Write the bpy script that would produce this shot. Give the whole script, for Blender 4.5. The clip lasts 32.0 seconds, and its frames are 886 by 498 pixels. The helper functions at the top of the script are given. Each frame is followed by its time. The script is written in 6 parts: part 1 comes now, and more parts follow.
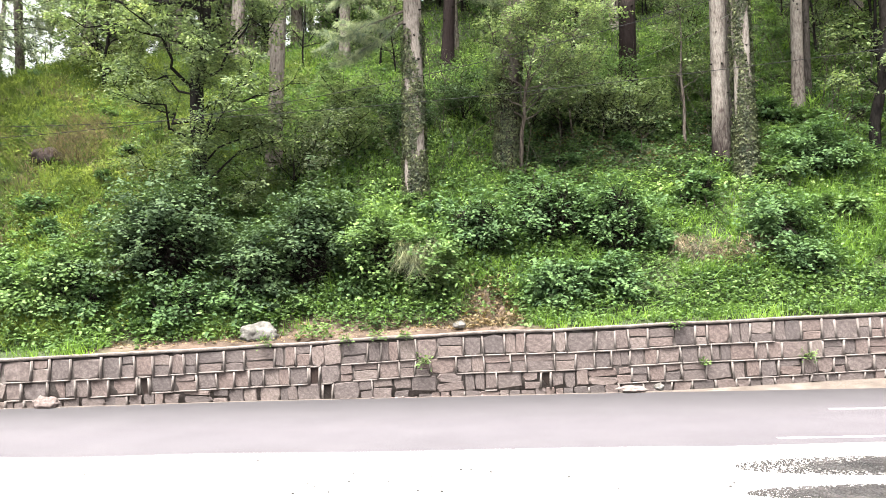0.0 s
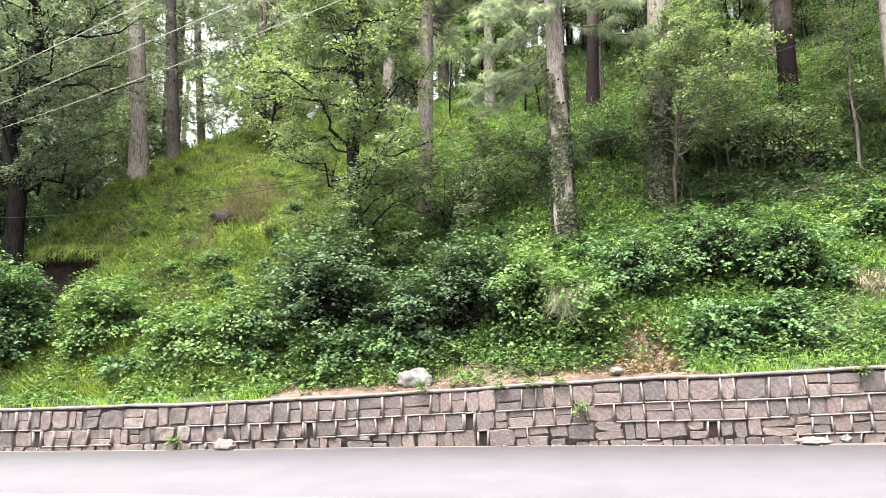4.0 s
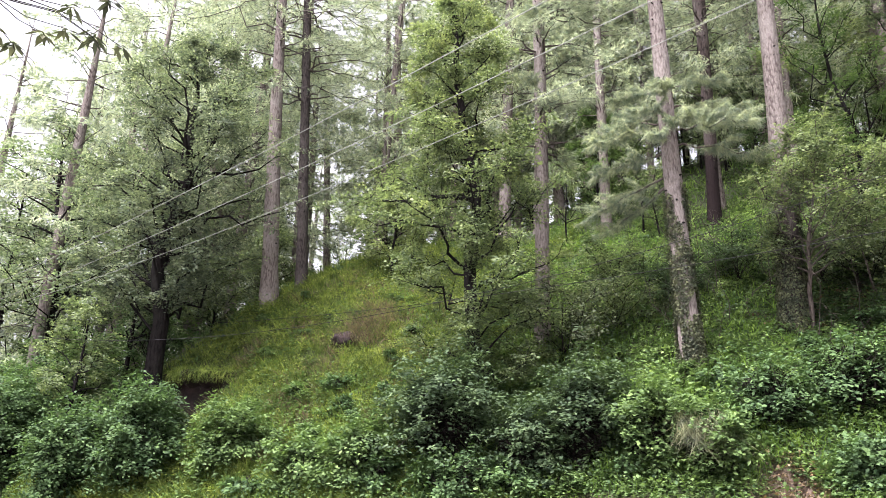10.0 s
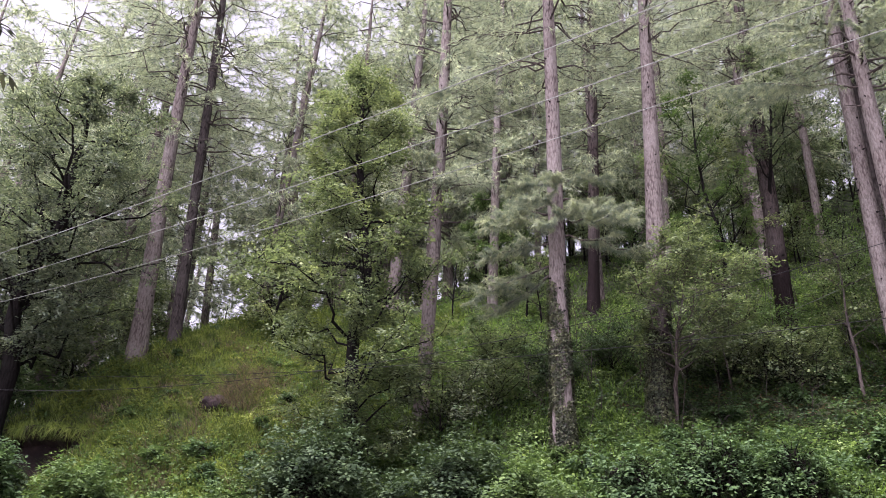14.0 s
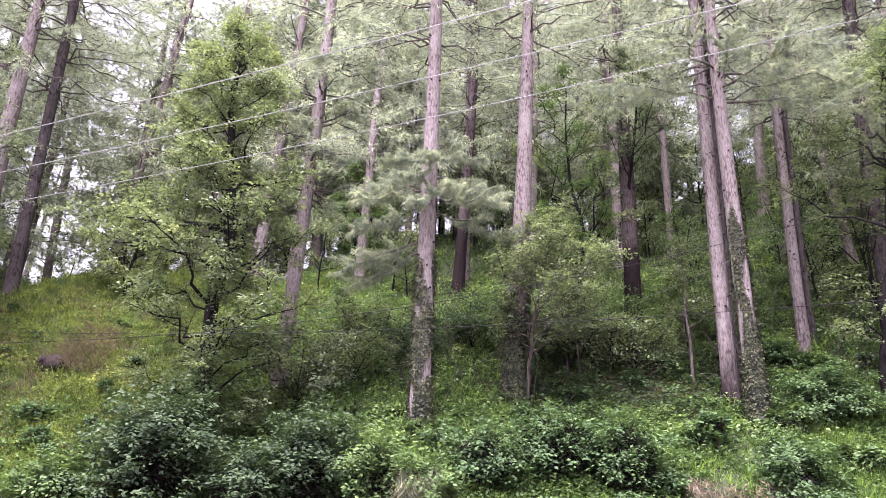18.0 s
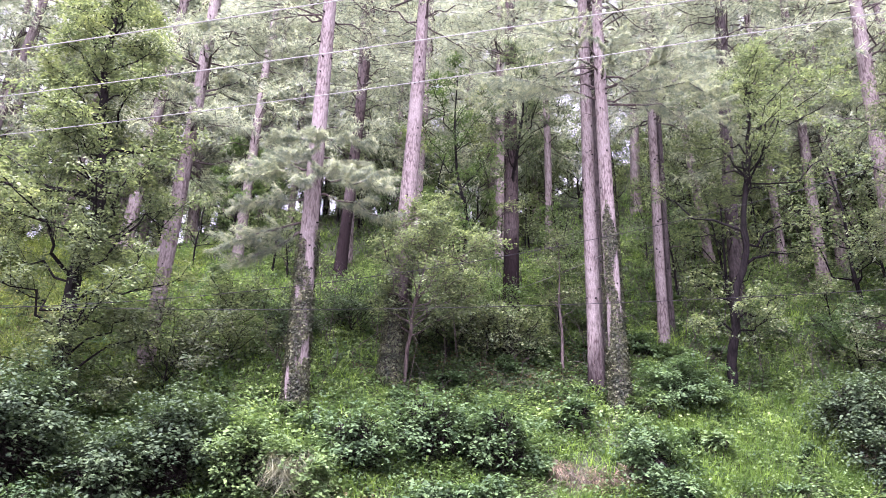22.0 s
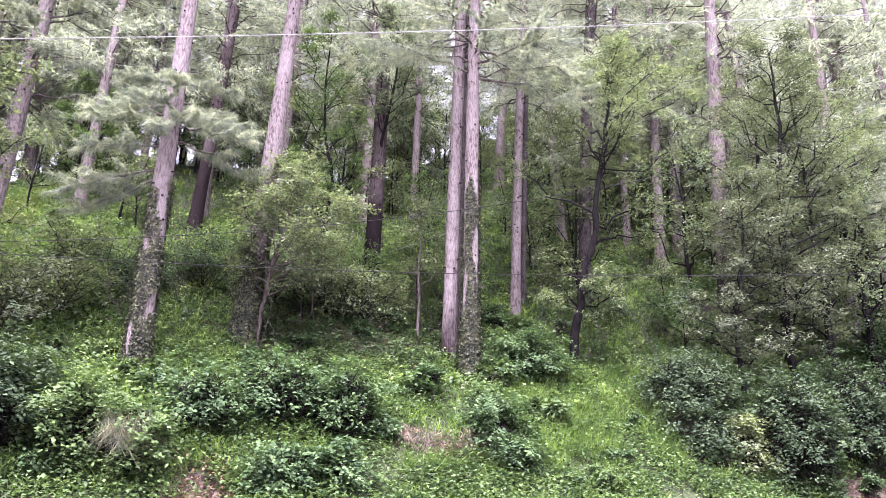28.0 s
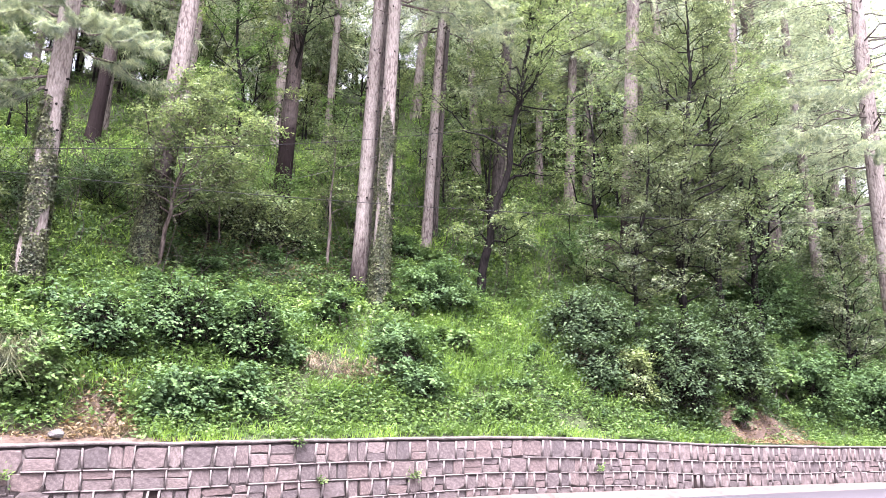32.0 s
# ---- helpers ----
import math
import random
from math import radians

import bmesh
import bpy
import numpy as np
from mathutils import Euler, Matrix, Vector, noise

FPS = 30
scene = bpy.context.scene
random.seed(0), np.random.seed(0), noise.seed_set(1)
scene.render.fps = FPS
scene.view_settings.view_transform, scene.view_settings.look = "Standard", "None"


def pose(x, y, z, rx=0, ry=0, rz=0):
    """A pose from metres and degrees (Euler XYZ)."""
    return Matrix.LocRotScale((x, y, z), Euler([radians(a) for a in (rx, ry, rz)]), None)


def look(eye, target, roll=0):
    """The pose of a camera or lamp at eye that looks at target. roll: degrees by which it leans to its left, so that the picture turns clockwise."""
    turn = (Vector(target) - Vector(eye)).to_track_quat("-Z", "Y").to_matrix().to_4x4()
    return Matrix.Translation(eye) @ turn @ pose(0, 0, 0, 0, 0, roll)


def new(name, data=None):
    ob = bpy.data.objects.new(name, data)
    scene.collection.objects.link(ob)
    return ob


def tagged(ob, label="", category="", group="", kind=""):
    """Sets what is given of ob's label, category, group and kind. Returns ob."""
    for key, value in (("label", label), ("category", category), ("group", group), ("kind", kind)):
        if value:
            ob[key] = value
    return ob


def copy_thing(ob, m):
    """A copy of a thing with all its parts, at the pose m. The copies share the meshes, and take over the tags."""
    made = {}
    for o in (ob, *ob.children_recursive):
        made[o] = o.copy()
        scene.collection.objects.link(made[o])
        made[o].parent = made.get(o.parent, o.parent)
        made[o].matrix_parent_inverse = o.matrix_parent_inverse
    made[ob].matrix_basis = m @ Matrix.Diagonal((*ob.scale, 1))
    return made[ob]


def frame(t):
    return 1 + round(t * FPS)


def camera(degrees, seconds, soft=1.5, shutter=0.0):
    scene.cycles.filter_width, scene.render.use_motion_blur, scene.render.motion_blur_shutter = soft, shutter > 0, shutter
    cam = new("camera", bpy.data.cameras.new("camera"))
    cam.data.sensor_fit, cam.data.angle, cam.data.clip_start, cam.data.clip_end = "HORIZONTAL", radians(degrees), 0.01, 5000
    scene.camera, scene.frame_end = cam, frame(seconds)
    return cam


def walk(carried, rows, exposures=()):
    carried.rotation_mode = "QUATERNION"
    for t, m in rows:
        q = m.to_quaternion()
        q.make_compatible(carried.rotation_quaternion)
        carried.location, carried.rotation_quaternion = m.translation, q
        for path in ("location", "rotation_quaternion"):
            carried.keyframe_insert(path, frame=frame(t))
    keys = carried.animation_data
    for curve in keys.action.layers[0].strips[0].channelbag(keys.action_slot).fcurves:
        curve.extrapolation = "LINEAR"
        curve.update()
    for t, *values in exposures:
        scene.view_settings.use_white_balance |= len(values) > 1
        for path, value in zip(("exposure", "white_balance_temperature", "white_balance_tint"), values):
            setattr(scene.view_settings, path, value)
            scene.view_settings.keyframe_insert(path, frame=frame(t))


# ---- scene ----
EYE = (0.0, 0.0, 1.65)
# seconds, heading to the right, tilt up, lean to the left (degrees): the camera turns where it stands
TURNS = [
    (0, -1.45, 5.23, -1.23), (0.5, -2.61, 5.43, -1.27), (1, -4.03, 5.69, -1.15), (1.5, -5.57, 5.92, -1.11),
    (2, -7.25, 6.46, -1.05), (2.5, -9.43, 7.17, -1.16), (3, -10.50, 7.91, -1.31), (3.5, -12.06, 8.62, -1.39),
    (5.5, -16.59, 10.78, -1.30), (6, -18.40, 11.81, -0.55), (6.5, -19.39, 12.27, -0.59), (7, -20.50, 12.84, -0.73),
    (7.5, -21.48, 13.39, -0.84), (8, -22.63, 14.20, -0.78), (8.5, -23.47, 14.88, -0.97), (9, -23.75, 16.13, -0.62),
    (9.5, -23.21, 16.97, -0.04), (10, -22.70, 18.88, 0.40), (10.5, -22.43, 20.40, 0.81), (11, -21.67, 21.44, 0.97),
    (11.5, -20.88, 22.67, 1.22), (12, -20.09, 23.75, 1.23), (12.5, -18.80, 24.61, 1.39), (13, -16.85, 25.19, 1.95),
    (13.5, -15.05, 25.08, 2.15), (14, -13.42, 24.79, 2.15), (14.5, -11.41, 24.65, 2.15), (15, -9.49, 23.51, 2.14),
    (15.5, -8.06, 23.13, 2.13), (17.5, -2.97, 23.02, 2.05), (18, -2.12, 23.05, 1.85), (18.5, -1.10, 22.98, 1.57),
    (19, 0.03, 22.91, 1.11), (19.5, 0.74, 22.78, 1.08), (20, 2.15, 22.67, 1.28), (20.5, 3.82, 22.31, 1.16),
    (21, 5.25, 22.20, 1.05), (21.5, 6.61, 22.09, 0.88), (22, 7.85, 22.00, 0.86), (22.5, 8.82, 22.09, 0.85),
    (23, 9.68, 21.67, 0.98), (23.5, 10.49, 21.48, 1.23), (24, 11.85, 21.76, 1.19), (24.5, 12.67, 21.58, 1.26),
    (25, 13.54, 21.41, 1.49), (25.5, 14.76, 21.59, 1.73), (27.5, 18.50, 20.54, 1.16), (28, 19.50, 19.40, 0.63),
    (28.5, 20.61, 18.34, 0.20), (29, 21.45, 17.35, 0.04), (29.5, 22.51, 16.91, 0.05), (30, 23.17, 16.87, 0.29),
    (30.5, 23.99, 16.71, 0.64), (31, 24.76, 16.32, 0.90), (31.5, 25.74, 15.09, 1.10), (32, 26.82, 14.04, 1.17),
]


def aim(heading, tilt, lean):
    h, v = radians(heading), radians(tilt)
    way = Vector((math.sin(h) * math.cos(v), math.cos(h) * math.cos(v), math.sin(v)))
    return look(EYE, Vector(EYE) + way, lean)


cam = camera(63.0, 32.0, soft=0.2)
walk(cam, [(t, aim(a, b, c)) for t, a, b, c in TURNS],
     exposures=[(0, 2.92, 6500, 9), (3, 2.97, 6450, 8), (6, 3.14, 6250, 18), (8, 2.95, 6200, 22), (9, 2.68, 6200, 22), (11, 2.35, 6080, 28), (13, 1.85, 5950, 34), (14, 1.88, 5950, 38), (15, 2.3, 5900, 42), (18, 2.65, 5900, 44), (20, 2.55, 5850, 46), (22, 2.93, 5700, 49), (25, 2.9, 5650, 50), (28, 3.0, 5700, 48), (31, 3.22, 5950, 31), (32, 3.28, 5950, 30)])

# ---------------------------------------------------------------- light
world = bpy.data.worlds.new("overcast_sky")
scene.world = world
world.use_nodes = True
wn = world.node_tree.nodes
wl = world.node_tree.links
wn.clear()
sky = wn.new("ShaderNodeTexSky")
sky.sky_type = "NISHITA"
sky.sun_disc = False
sky.sun_elevation = radians(60)
sky.sun_rotation = radians(200)
sky.dust_density = 6.0
sky.air_density = 1.0
pale = wn.new("ShaderNodeHueSaturation")
pale.inputs["Saturation"].default_value = 0.12
back = wn.new("ShaderNodeBackground")
back.inputs["Strength"].default_value = 0.07
cloud = wn.new("ShaderNodeBackground")
cloud.inputs["Color"].default_value = (0.97, 0.985, 1.0, 1)
cloud.inputs["Strength"].default_value = 0.125
both = wn.new("ShaderNodeAddShader")
wout = wn.new("ShaderNodeOutputWorld")
wl.new(sky.outputs[0], pale.inputs["Color"])
wl.new(pale.outputs[0], back.inputs[0])
wl.new(back.outputs[0], both.inputs[0])
wl.new(cloud.outputs[0], both.inputs[1])
wl.new(both.outputs[0], wout.inputs[0])

sun_data = bpy.data.lights.new("veiled_sun", "SUN")
sun_data.energy = 4.7
sun_data.angle = radians(44)
sun_data.color = (1.0, 0.96, 0.9)
sun = new("veiled_sun", sun_data)
sun.matrix_world = look((-9, -17, 50), (0, 0, 0))


# ---------------------------------------------------------------- materials
def nodes_of(name):
    m = bpy.data.materials.new(name)
    m.use_nodes = True
    nt = m.node_tree
    return m, nt, nt.nodes["Principled BSDF"], nt.nodes["Material Output"]


def tex(nt, kind, scale, coord="Object", stretch=None, detail=4.0, rough=0.6):
    c = nt.nodes.new("ShaderNodeTexCoord")
    n = nt.nodes.new(kind)
    n.inputs["Scale"].default_value = scale
    if kind == "ShaderNodeTexNoise":
        n.inputs["Detail"].default_value = detail
        n.inputs["Roughness"].default_value = rough
    src = c.outputs[coord]
    if stretch:
        mp = nt.nodes.new("ShaderNodeMapping")
        mp.inputs["Scale"].default_value = stretch
        nt.links.new(src, mp.inputs["Vector"])
        src = mp.outputs[0]
    nt.links.new(src, n.inputs["Vector"])
    return n


def ramp(nt, src, stops):
    r = nt.nodes.new("ShaderNodeValToRGB")
    e = r.color_ramp.elements
    while len(e) < len(stops):
        e.new(0.5)
    for el, (pos, col) in zip(e, stops):
        el.position = pos
        el.color = (*col, 1)
    nt.links.new(src, r.inputs["Fac"])
    return r


def mixed(nt, a, b, fac, mode="MIX"):
    m = nt.nodes.new("ShaderNodeMix")
    m.data_type = "RGBA"
    m.blend_type = mode
    for sock, v in ((m.inputs[0], fac), (m.inputs[6], a), (m.inputs[7], b)):
        if isinstance(v, (int, float)):
            sock.default_value = v
        elif isinstance(v, tuple):
            sock.default_value = (*v, 1)
        else:
            nt.links.new(v, sock)
    return m.outputs[2]


def bumped(nt, bsdf, src, strength, distance):
    b = nt.nodes.new("ShaderNodeBump")
    b.inputs["Strength"].default_value = strength
    b.inputs["Distance"].default_value = distance
    nt.links.new(src, b.inputs["Height"])
    nt.links.new(b.outputs[0], bsdf.inputs["Normal"])


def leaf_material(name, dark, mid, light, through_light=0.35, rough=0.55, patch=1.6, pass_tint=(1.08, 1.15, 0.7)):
    """Leaves: each one its own shade, light and dark of the clumps put into the colour, light that passes through."""
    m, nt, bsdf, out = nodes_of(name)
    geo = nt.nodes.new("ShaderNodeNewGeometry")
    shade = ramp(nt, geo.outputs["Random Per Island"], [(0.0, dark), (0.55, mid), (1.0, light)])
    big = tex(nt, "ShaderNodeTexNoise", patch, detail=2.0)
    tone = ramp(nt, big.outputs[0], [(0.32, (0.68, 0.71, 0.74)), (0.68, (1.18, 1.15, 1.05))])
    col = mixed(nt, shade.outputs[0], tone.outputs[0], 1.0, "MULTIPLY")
    # clump-size noise stands in for light and shade among the sprays
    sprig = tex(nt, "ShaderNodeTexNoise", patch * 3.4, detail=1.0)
    clump_shade = ramp(nt, sprig.outputs[0], [(0.36, (0.55, 0.6, 0.62)), (0.64, (1.3, 1.27, 1.15))])
    col = mixed(nt, col, clump_shade.outputs[0], 1.0, "MULTIPLY")
    nt.links.new(col, bsdf.inputs["Base Color"])
    bsdf.inputs["Roughness"].default_value = rough
    bsdf.inputs["Specular IOR Level"].default_value = 0.08
    tr = nt.nodes.new("ShaderNodeBsdfTranslucent")
    warm = mixed(nt, col, pass_tint, 1.0, "MULTIPLY")
    nt.links.new(warm, tr.inputs["Color"])
    mix = nt.nodes.new("ShaderNodeMixShader")
    mix.inputs[0].default_value = through_light
    nt.links.new(bsdf.outputs[0], mix.inputs[1])
    nt.links.new(tr.outputs[0], mix.inputs[2])
    nt.links.new(mix.outputs[0], out.inputs["Surface"])
    return m


def bark_material(name, deep, ridge, lichen, lichen_amount=0.5, scale=14.0, char=0.0):
    m, nt, bsdf, out = nodes_of(name)
    plates = tex(nt, "ShaderNodeTexVoronoi", scale, stretch=(1, 1, 0.28))
    grain = tex(nt, "ShaderNodeTexNoise", scale * 2.4, stretch=(1, 1, 0.35), detail=6.0)
    big = tex(nt, "ShaderNodeTexNoise", 0.9, detail=4.0)
    base = ramp(nt, plates.outputs["Distance"], [(0.0, ridge), (0.45, ridge), (0.8, deep)])
    spots = ramp(nt, big.outputs[0], [(0.45, (0, 0, 0)), (0.62, (lichen_amount,) * 3)])
    col = mixed(nt, base.outputs[0], lichen, spots.outputs[0])
    fine = ramp(nt, grain.outputs[0], [(0.3, (0.6, 0.6, 0.6)), (0.7, (1.15, 1.15, 1.15))])
    col = mixed(nt, col, fine.outputs[0], 1.0, "MULTIPLY")
    if char:
        # resin-tapped and fire-blackened foot, with a ragged upper edge
        co = nt.nodes.new("ShaderNodeTexCoord")
        xyz = nt.nodes.new("ShaderNodeSeparateXYZ")
        nt.links.new(co.outputs["Object"], xyz.inputs[0])
        rag = tex(nt, "ShaderNodeTexNoise", 1.6, stretch=(1, 1, 0.35), detail=5.0)
        sub = nt.nodes.new("ShaderNodeMath")
        sub.operation = "MULTIPLY_ADD"
        sub.inputs[1].default_value = 3.0
        nt.links.new(rag.outputs[0], sub.inputs[0])
        nt.links.new(xyz.outputs["Z"], sub.inputs[2])
        scorch = nt.nodes.new("ShaderNodeMapRange")
        scorch.inputs["From Min"].default_value = char + 1.0
        scorch.inputs["From Max"].default_value = char + 2.2
        scorch.inputs["To Min"].default_value = 0.9
        scorch.inputs["To Max"].default_value = 0.0
        nt.links.new(sub.outputs[0], scorch.inputs["Value"])
        col = mixed(nt, col, (0.009, 0.006, 0.006), scorch.outputs[0])
    nt.links.new(col, bsdf.inputs["Base Color"])
    bsdf.inputs["Roughness"].default_value = 0.9
    bsdf.inputs["Specular IOR Level"].default_value = 0.06
    bumped(nt, bsdf, plates.outputs["Distance"], 0.8, -0.03)
    return m


def mineral_material(name, a, b, c, scale=3.0, fine=40.0, rough=0.9, bump=0.5, per_piece=0.0, coord="Object"):
    """Stone, asphalt, earth: two scales of mottling, grit and relief."""
    m, nt, bsdf, out = nodes_of(name)
    big = tex(nt, "ShaderNodeTexNoise", scale, coord, detail=5.0)
    small = tex(nt, "ShaderNodeTexNoise", fine, coord, detail=5.0, rough=0.7)
    col = ramp(nt, big.outputs[0], [(0.3, a), (0.5, b), (0.72, c)]).outputs[0]
    grit = ramp(nt, small.outputs[0], [(0.3, (0.7, 0.7, 0.7)), (0.7, (1.2, 1.2, 1.2))])
    col = mixed(nt, col, grit.outputs[0], 1.0, "MULTIPLY")
    if per_piece:
        info = nt.nodes.new("ShaderNodeObjectInfo")
        geo = nt.nodes.new("ShaderNodeNewGeometry")
        add = nt.nodes.new("ShaderNodeMath")
        add.operation = "ADD"
        nt.links.new(info.outputs["Random"], add.inputs[0])
        nt.links.new(geo.outputs["Random Per Island"], add.inputs[1])
        fr = nt.nodes.new("ShaderNodeMath")
        fr.operation = "FRACT"
        nt.links.new(add.outputs[0], fr.inputs[0])
        k = per_piece
        tint = ramp(nt, fr.outputs[0], [(0.0, (1 - k, 1 - k, 1 - k * 0.9)), (0.4, (1, 0.97, 0.98)), (0.7, (1.05, 0.95, 0.93)), (1.0, (1 + k, 1 + k * 0.9, 1 + k * 0.85))])
        col = mixed(nt, col, tint.outputs[0], 1.0, "MULTIPLY")
    nt.links.new(col, bsdf.inputs["Base Color"])
    bsdf.inputs["Roughness"].default_value = rough
    bsdf.inputs["Specular IOR Level"].default_value = 0.25
    bumped(nt, bsdf, small.outputs[0], bump, 0.02)
    return m


def plain_material(name, colour, rough=0.5, metal=0.0):
    m, nt, bsdf, out = nodes_of(name)
    n = tex(nt, "ShaderNodeTexNoise", 6.0)
    v = ramp(nt, n.outputs[0], [(0.3, tuple(c * 0.8 for c in colour)), (0.7, tuple(c * 1.15 for c in colour))])
    nt.links.new(v.outputs[0], bsdf.inputs["Base Color"])
    bsdf.inputs["Roughness"].default_value = rough
    bsdf.inputs["Metallic"].default_value = metal
    bsdf.inputs["Specular IOR Level"].default_value = 0.1
    return m


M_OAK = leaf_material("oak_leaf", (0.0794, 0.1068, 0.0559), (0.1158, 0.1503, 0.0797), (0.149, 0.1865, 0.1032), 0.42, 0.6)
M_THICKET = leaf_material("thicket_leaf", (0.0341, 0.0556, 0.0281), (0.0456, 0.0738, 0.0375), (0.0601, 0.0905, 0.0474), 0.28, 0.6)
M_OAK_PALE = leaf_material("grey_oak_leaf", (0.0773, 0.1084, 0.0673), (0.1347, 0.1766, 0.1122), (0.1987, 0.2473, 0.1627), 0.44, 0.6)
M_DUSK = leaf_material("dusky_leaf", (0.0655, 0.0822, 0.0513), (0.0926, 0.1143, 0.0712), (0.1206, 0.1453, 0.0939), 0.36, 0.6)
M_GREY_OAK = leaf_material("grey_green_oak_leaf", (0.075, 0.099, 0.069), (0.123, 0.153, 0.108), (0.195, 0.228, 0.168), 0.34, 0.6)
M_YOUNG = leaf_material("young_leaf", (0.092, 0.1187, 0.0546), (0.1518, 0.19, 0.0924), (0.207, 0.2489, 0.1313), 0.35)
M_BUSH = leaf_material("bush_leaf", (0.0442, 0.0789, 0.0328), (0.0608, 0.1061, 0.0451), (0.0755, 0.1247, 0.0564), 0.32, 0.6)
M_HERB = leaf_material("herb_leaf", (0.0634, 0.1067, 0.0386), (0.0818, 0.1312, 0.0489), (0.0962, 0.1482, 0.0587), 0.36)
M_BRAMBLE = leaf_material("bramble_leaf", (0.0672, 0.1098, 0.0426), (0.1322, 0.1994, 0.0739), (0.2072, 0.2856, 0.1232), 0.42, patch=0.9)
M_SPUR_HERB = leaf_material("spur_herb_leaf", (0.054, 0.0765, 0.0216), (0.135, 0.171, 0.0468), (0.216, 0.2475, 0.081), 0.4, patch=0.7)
M_IVY_AND_BACKLIT = leaf_material("ivy_and_backlit_leaf", (0.0193, 0.0231, 0.0138), (0.044, 0.0506, 0.0292), (0.077, 0.088, 0.0523), 0.2)
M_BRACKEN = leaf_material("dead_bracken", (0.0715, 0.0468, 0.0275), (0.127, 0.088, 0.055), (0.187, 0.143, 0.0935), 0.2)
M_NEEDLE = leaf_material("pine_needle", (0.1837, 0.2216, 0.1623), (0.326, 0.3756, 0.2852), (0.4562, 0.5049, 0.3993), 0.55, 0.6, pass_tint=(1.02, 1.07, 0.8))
# needles of the far pines: aerial haze is put into their pale colour
M_NEEDLE_FAR = leaf_material("haze_pale_pine_needle", (0.1792, 0.2132, 0.1596), (0.3021, 0.3465, 0.2642), (0.4096, 0.4531, 0.3633), 0.55, 0.6, pass_tint=(1.02, 1.07, 0.8))
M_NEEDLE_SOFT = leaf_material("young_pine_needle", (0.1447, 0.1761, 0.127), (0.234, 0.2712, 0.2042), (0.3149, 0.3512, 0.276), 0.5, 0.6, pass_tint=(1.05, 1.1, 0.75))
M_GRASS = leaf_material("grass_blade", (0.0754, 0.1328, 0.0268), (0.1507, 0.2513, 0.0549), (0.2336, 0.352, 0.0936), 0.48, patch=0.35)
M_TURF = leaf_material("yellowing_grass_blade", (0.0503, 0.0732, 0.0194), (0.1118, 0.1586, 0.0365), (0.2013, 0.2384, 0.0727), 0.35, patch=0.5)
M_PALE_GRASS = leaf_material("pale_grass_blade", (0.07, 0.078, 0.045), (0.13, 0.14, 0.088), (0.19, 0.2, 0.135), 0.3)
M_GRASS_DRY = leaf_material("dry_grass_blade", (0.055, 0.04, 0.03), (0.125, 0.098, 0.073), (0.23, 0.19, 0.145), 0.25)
M_PINE_BARK = bark_material("pine_bark", (0.06, 0.047, 0.043), (0.135, 0.119, 0.106), (0.185, 0.17, 0.153), 0.5, 18.0)
M_CHAR_BARK = bark_material("blackened_pine_bark", (0.06, 0.047, 0.043), (0.135, 0.119, 0.106), (0.185, 0.17, 0.153), 0.5, 18.0, 3.2)
M_CHAR_LOW = bark_material("low_blackened_pine_bark", (0.06, 0.047, 0.043), (0.135, 0.119, 0.106), (0.185, 0.17, 0.153), 0.5, 18.0, 0.9)
M_DARK_BARK = bark_material("dark_bark", (0.003, 0.0025, 0.0025), (0.010, 0.0086, 0.008), (0.018, 0.018, 0.015), 0.4)
# near-black twig colour: the shade inside bushes and shrubs is put into it
M_INNER = bark_material("shade_black_twig", (0.004, 0.0035, 0.003), (0.012, 0.010, 0.008), (0.016, 0.014, 0.011), 0.3)
M_BROWN_BARK = bark_material("brown_pine_bark", (0.0165, 0.0127, 0.0116), (0.0523, 0.0413, 0.0374), (0.088, 0.077, 0.0715), 0.5, 16.0, 3.4)
M_SLATE_BARK = bark_material("slate_pine_bark", (0.016, 0.013, 0.012), (0.044, 0.038, 0.035), (0.07, 0.063, 0.057), 0.5, 16.0)
M_TWIG = bark_material("twig_bark", (0.0275, 0.022, 0.0193), (0.066, 0.055, 0.0468), (0.11, 0.105, 0.0935), 0.4)
M_STONE = mineral_material("wall_stone", (0.0523, 0.0428, 0.0394), (0.0788, 0.0651, 0.0608), (0.1216, 0.1036, 0.0979), 7.0, 22.0, bump=0.45, per_piece=0.3)
M_MORTAR = mineral_material("cement_pointing", (0.0774, 0.0651, 0.0598), (0.1074, 0.0924, 0.0862), (0.1338, 0.117, 0.11), 4.0, 60.0)
M_JOINT = mineral_material("recessed_joint", (0.012, 0.0095, 0.0085), (0.032, 0.026, 0.0235), (0.07, 0.059, 0.055), 5.0, 40.0)
M_COPING = mineral_material("coping_cement", (0.0656, 0.0551, 0.0499), (0.1089, 0.0932, 0.0853), (0.1548, 0.1351, 0.126), 5.0, 40.0, bump=1.0)
M_ASPHALT = mineral_material("worn_asphalt", (0.0439, 0.0392, 0.0446), (0.048, 0.0432, 0.0489), (0.0529, 0.0477, 0.0534), 0.9, 120.0, 0.8, 0.25)


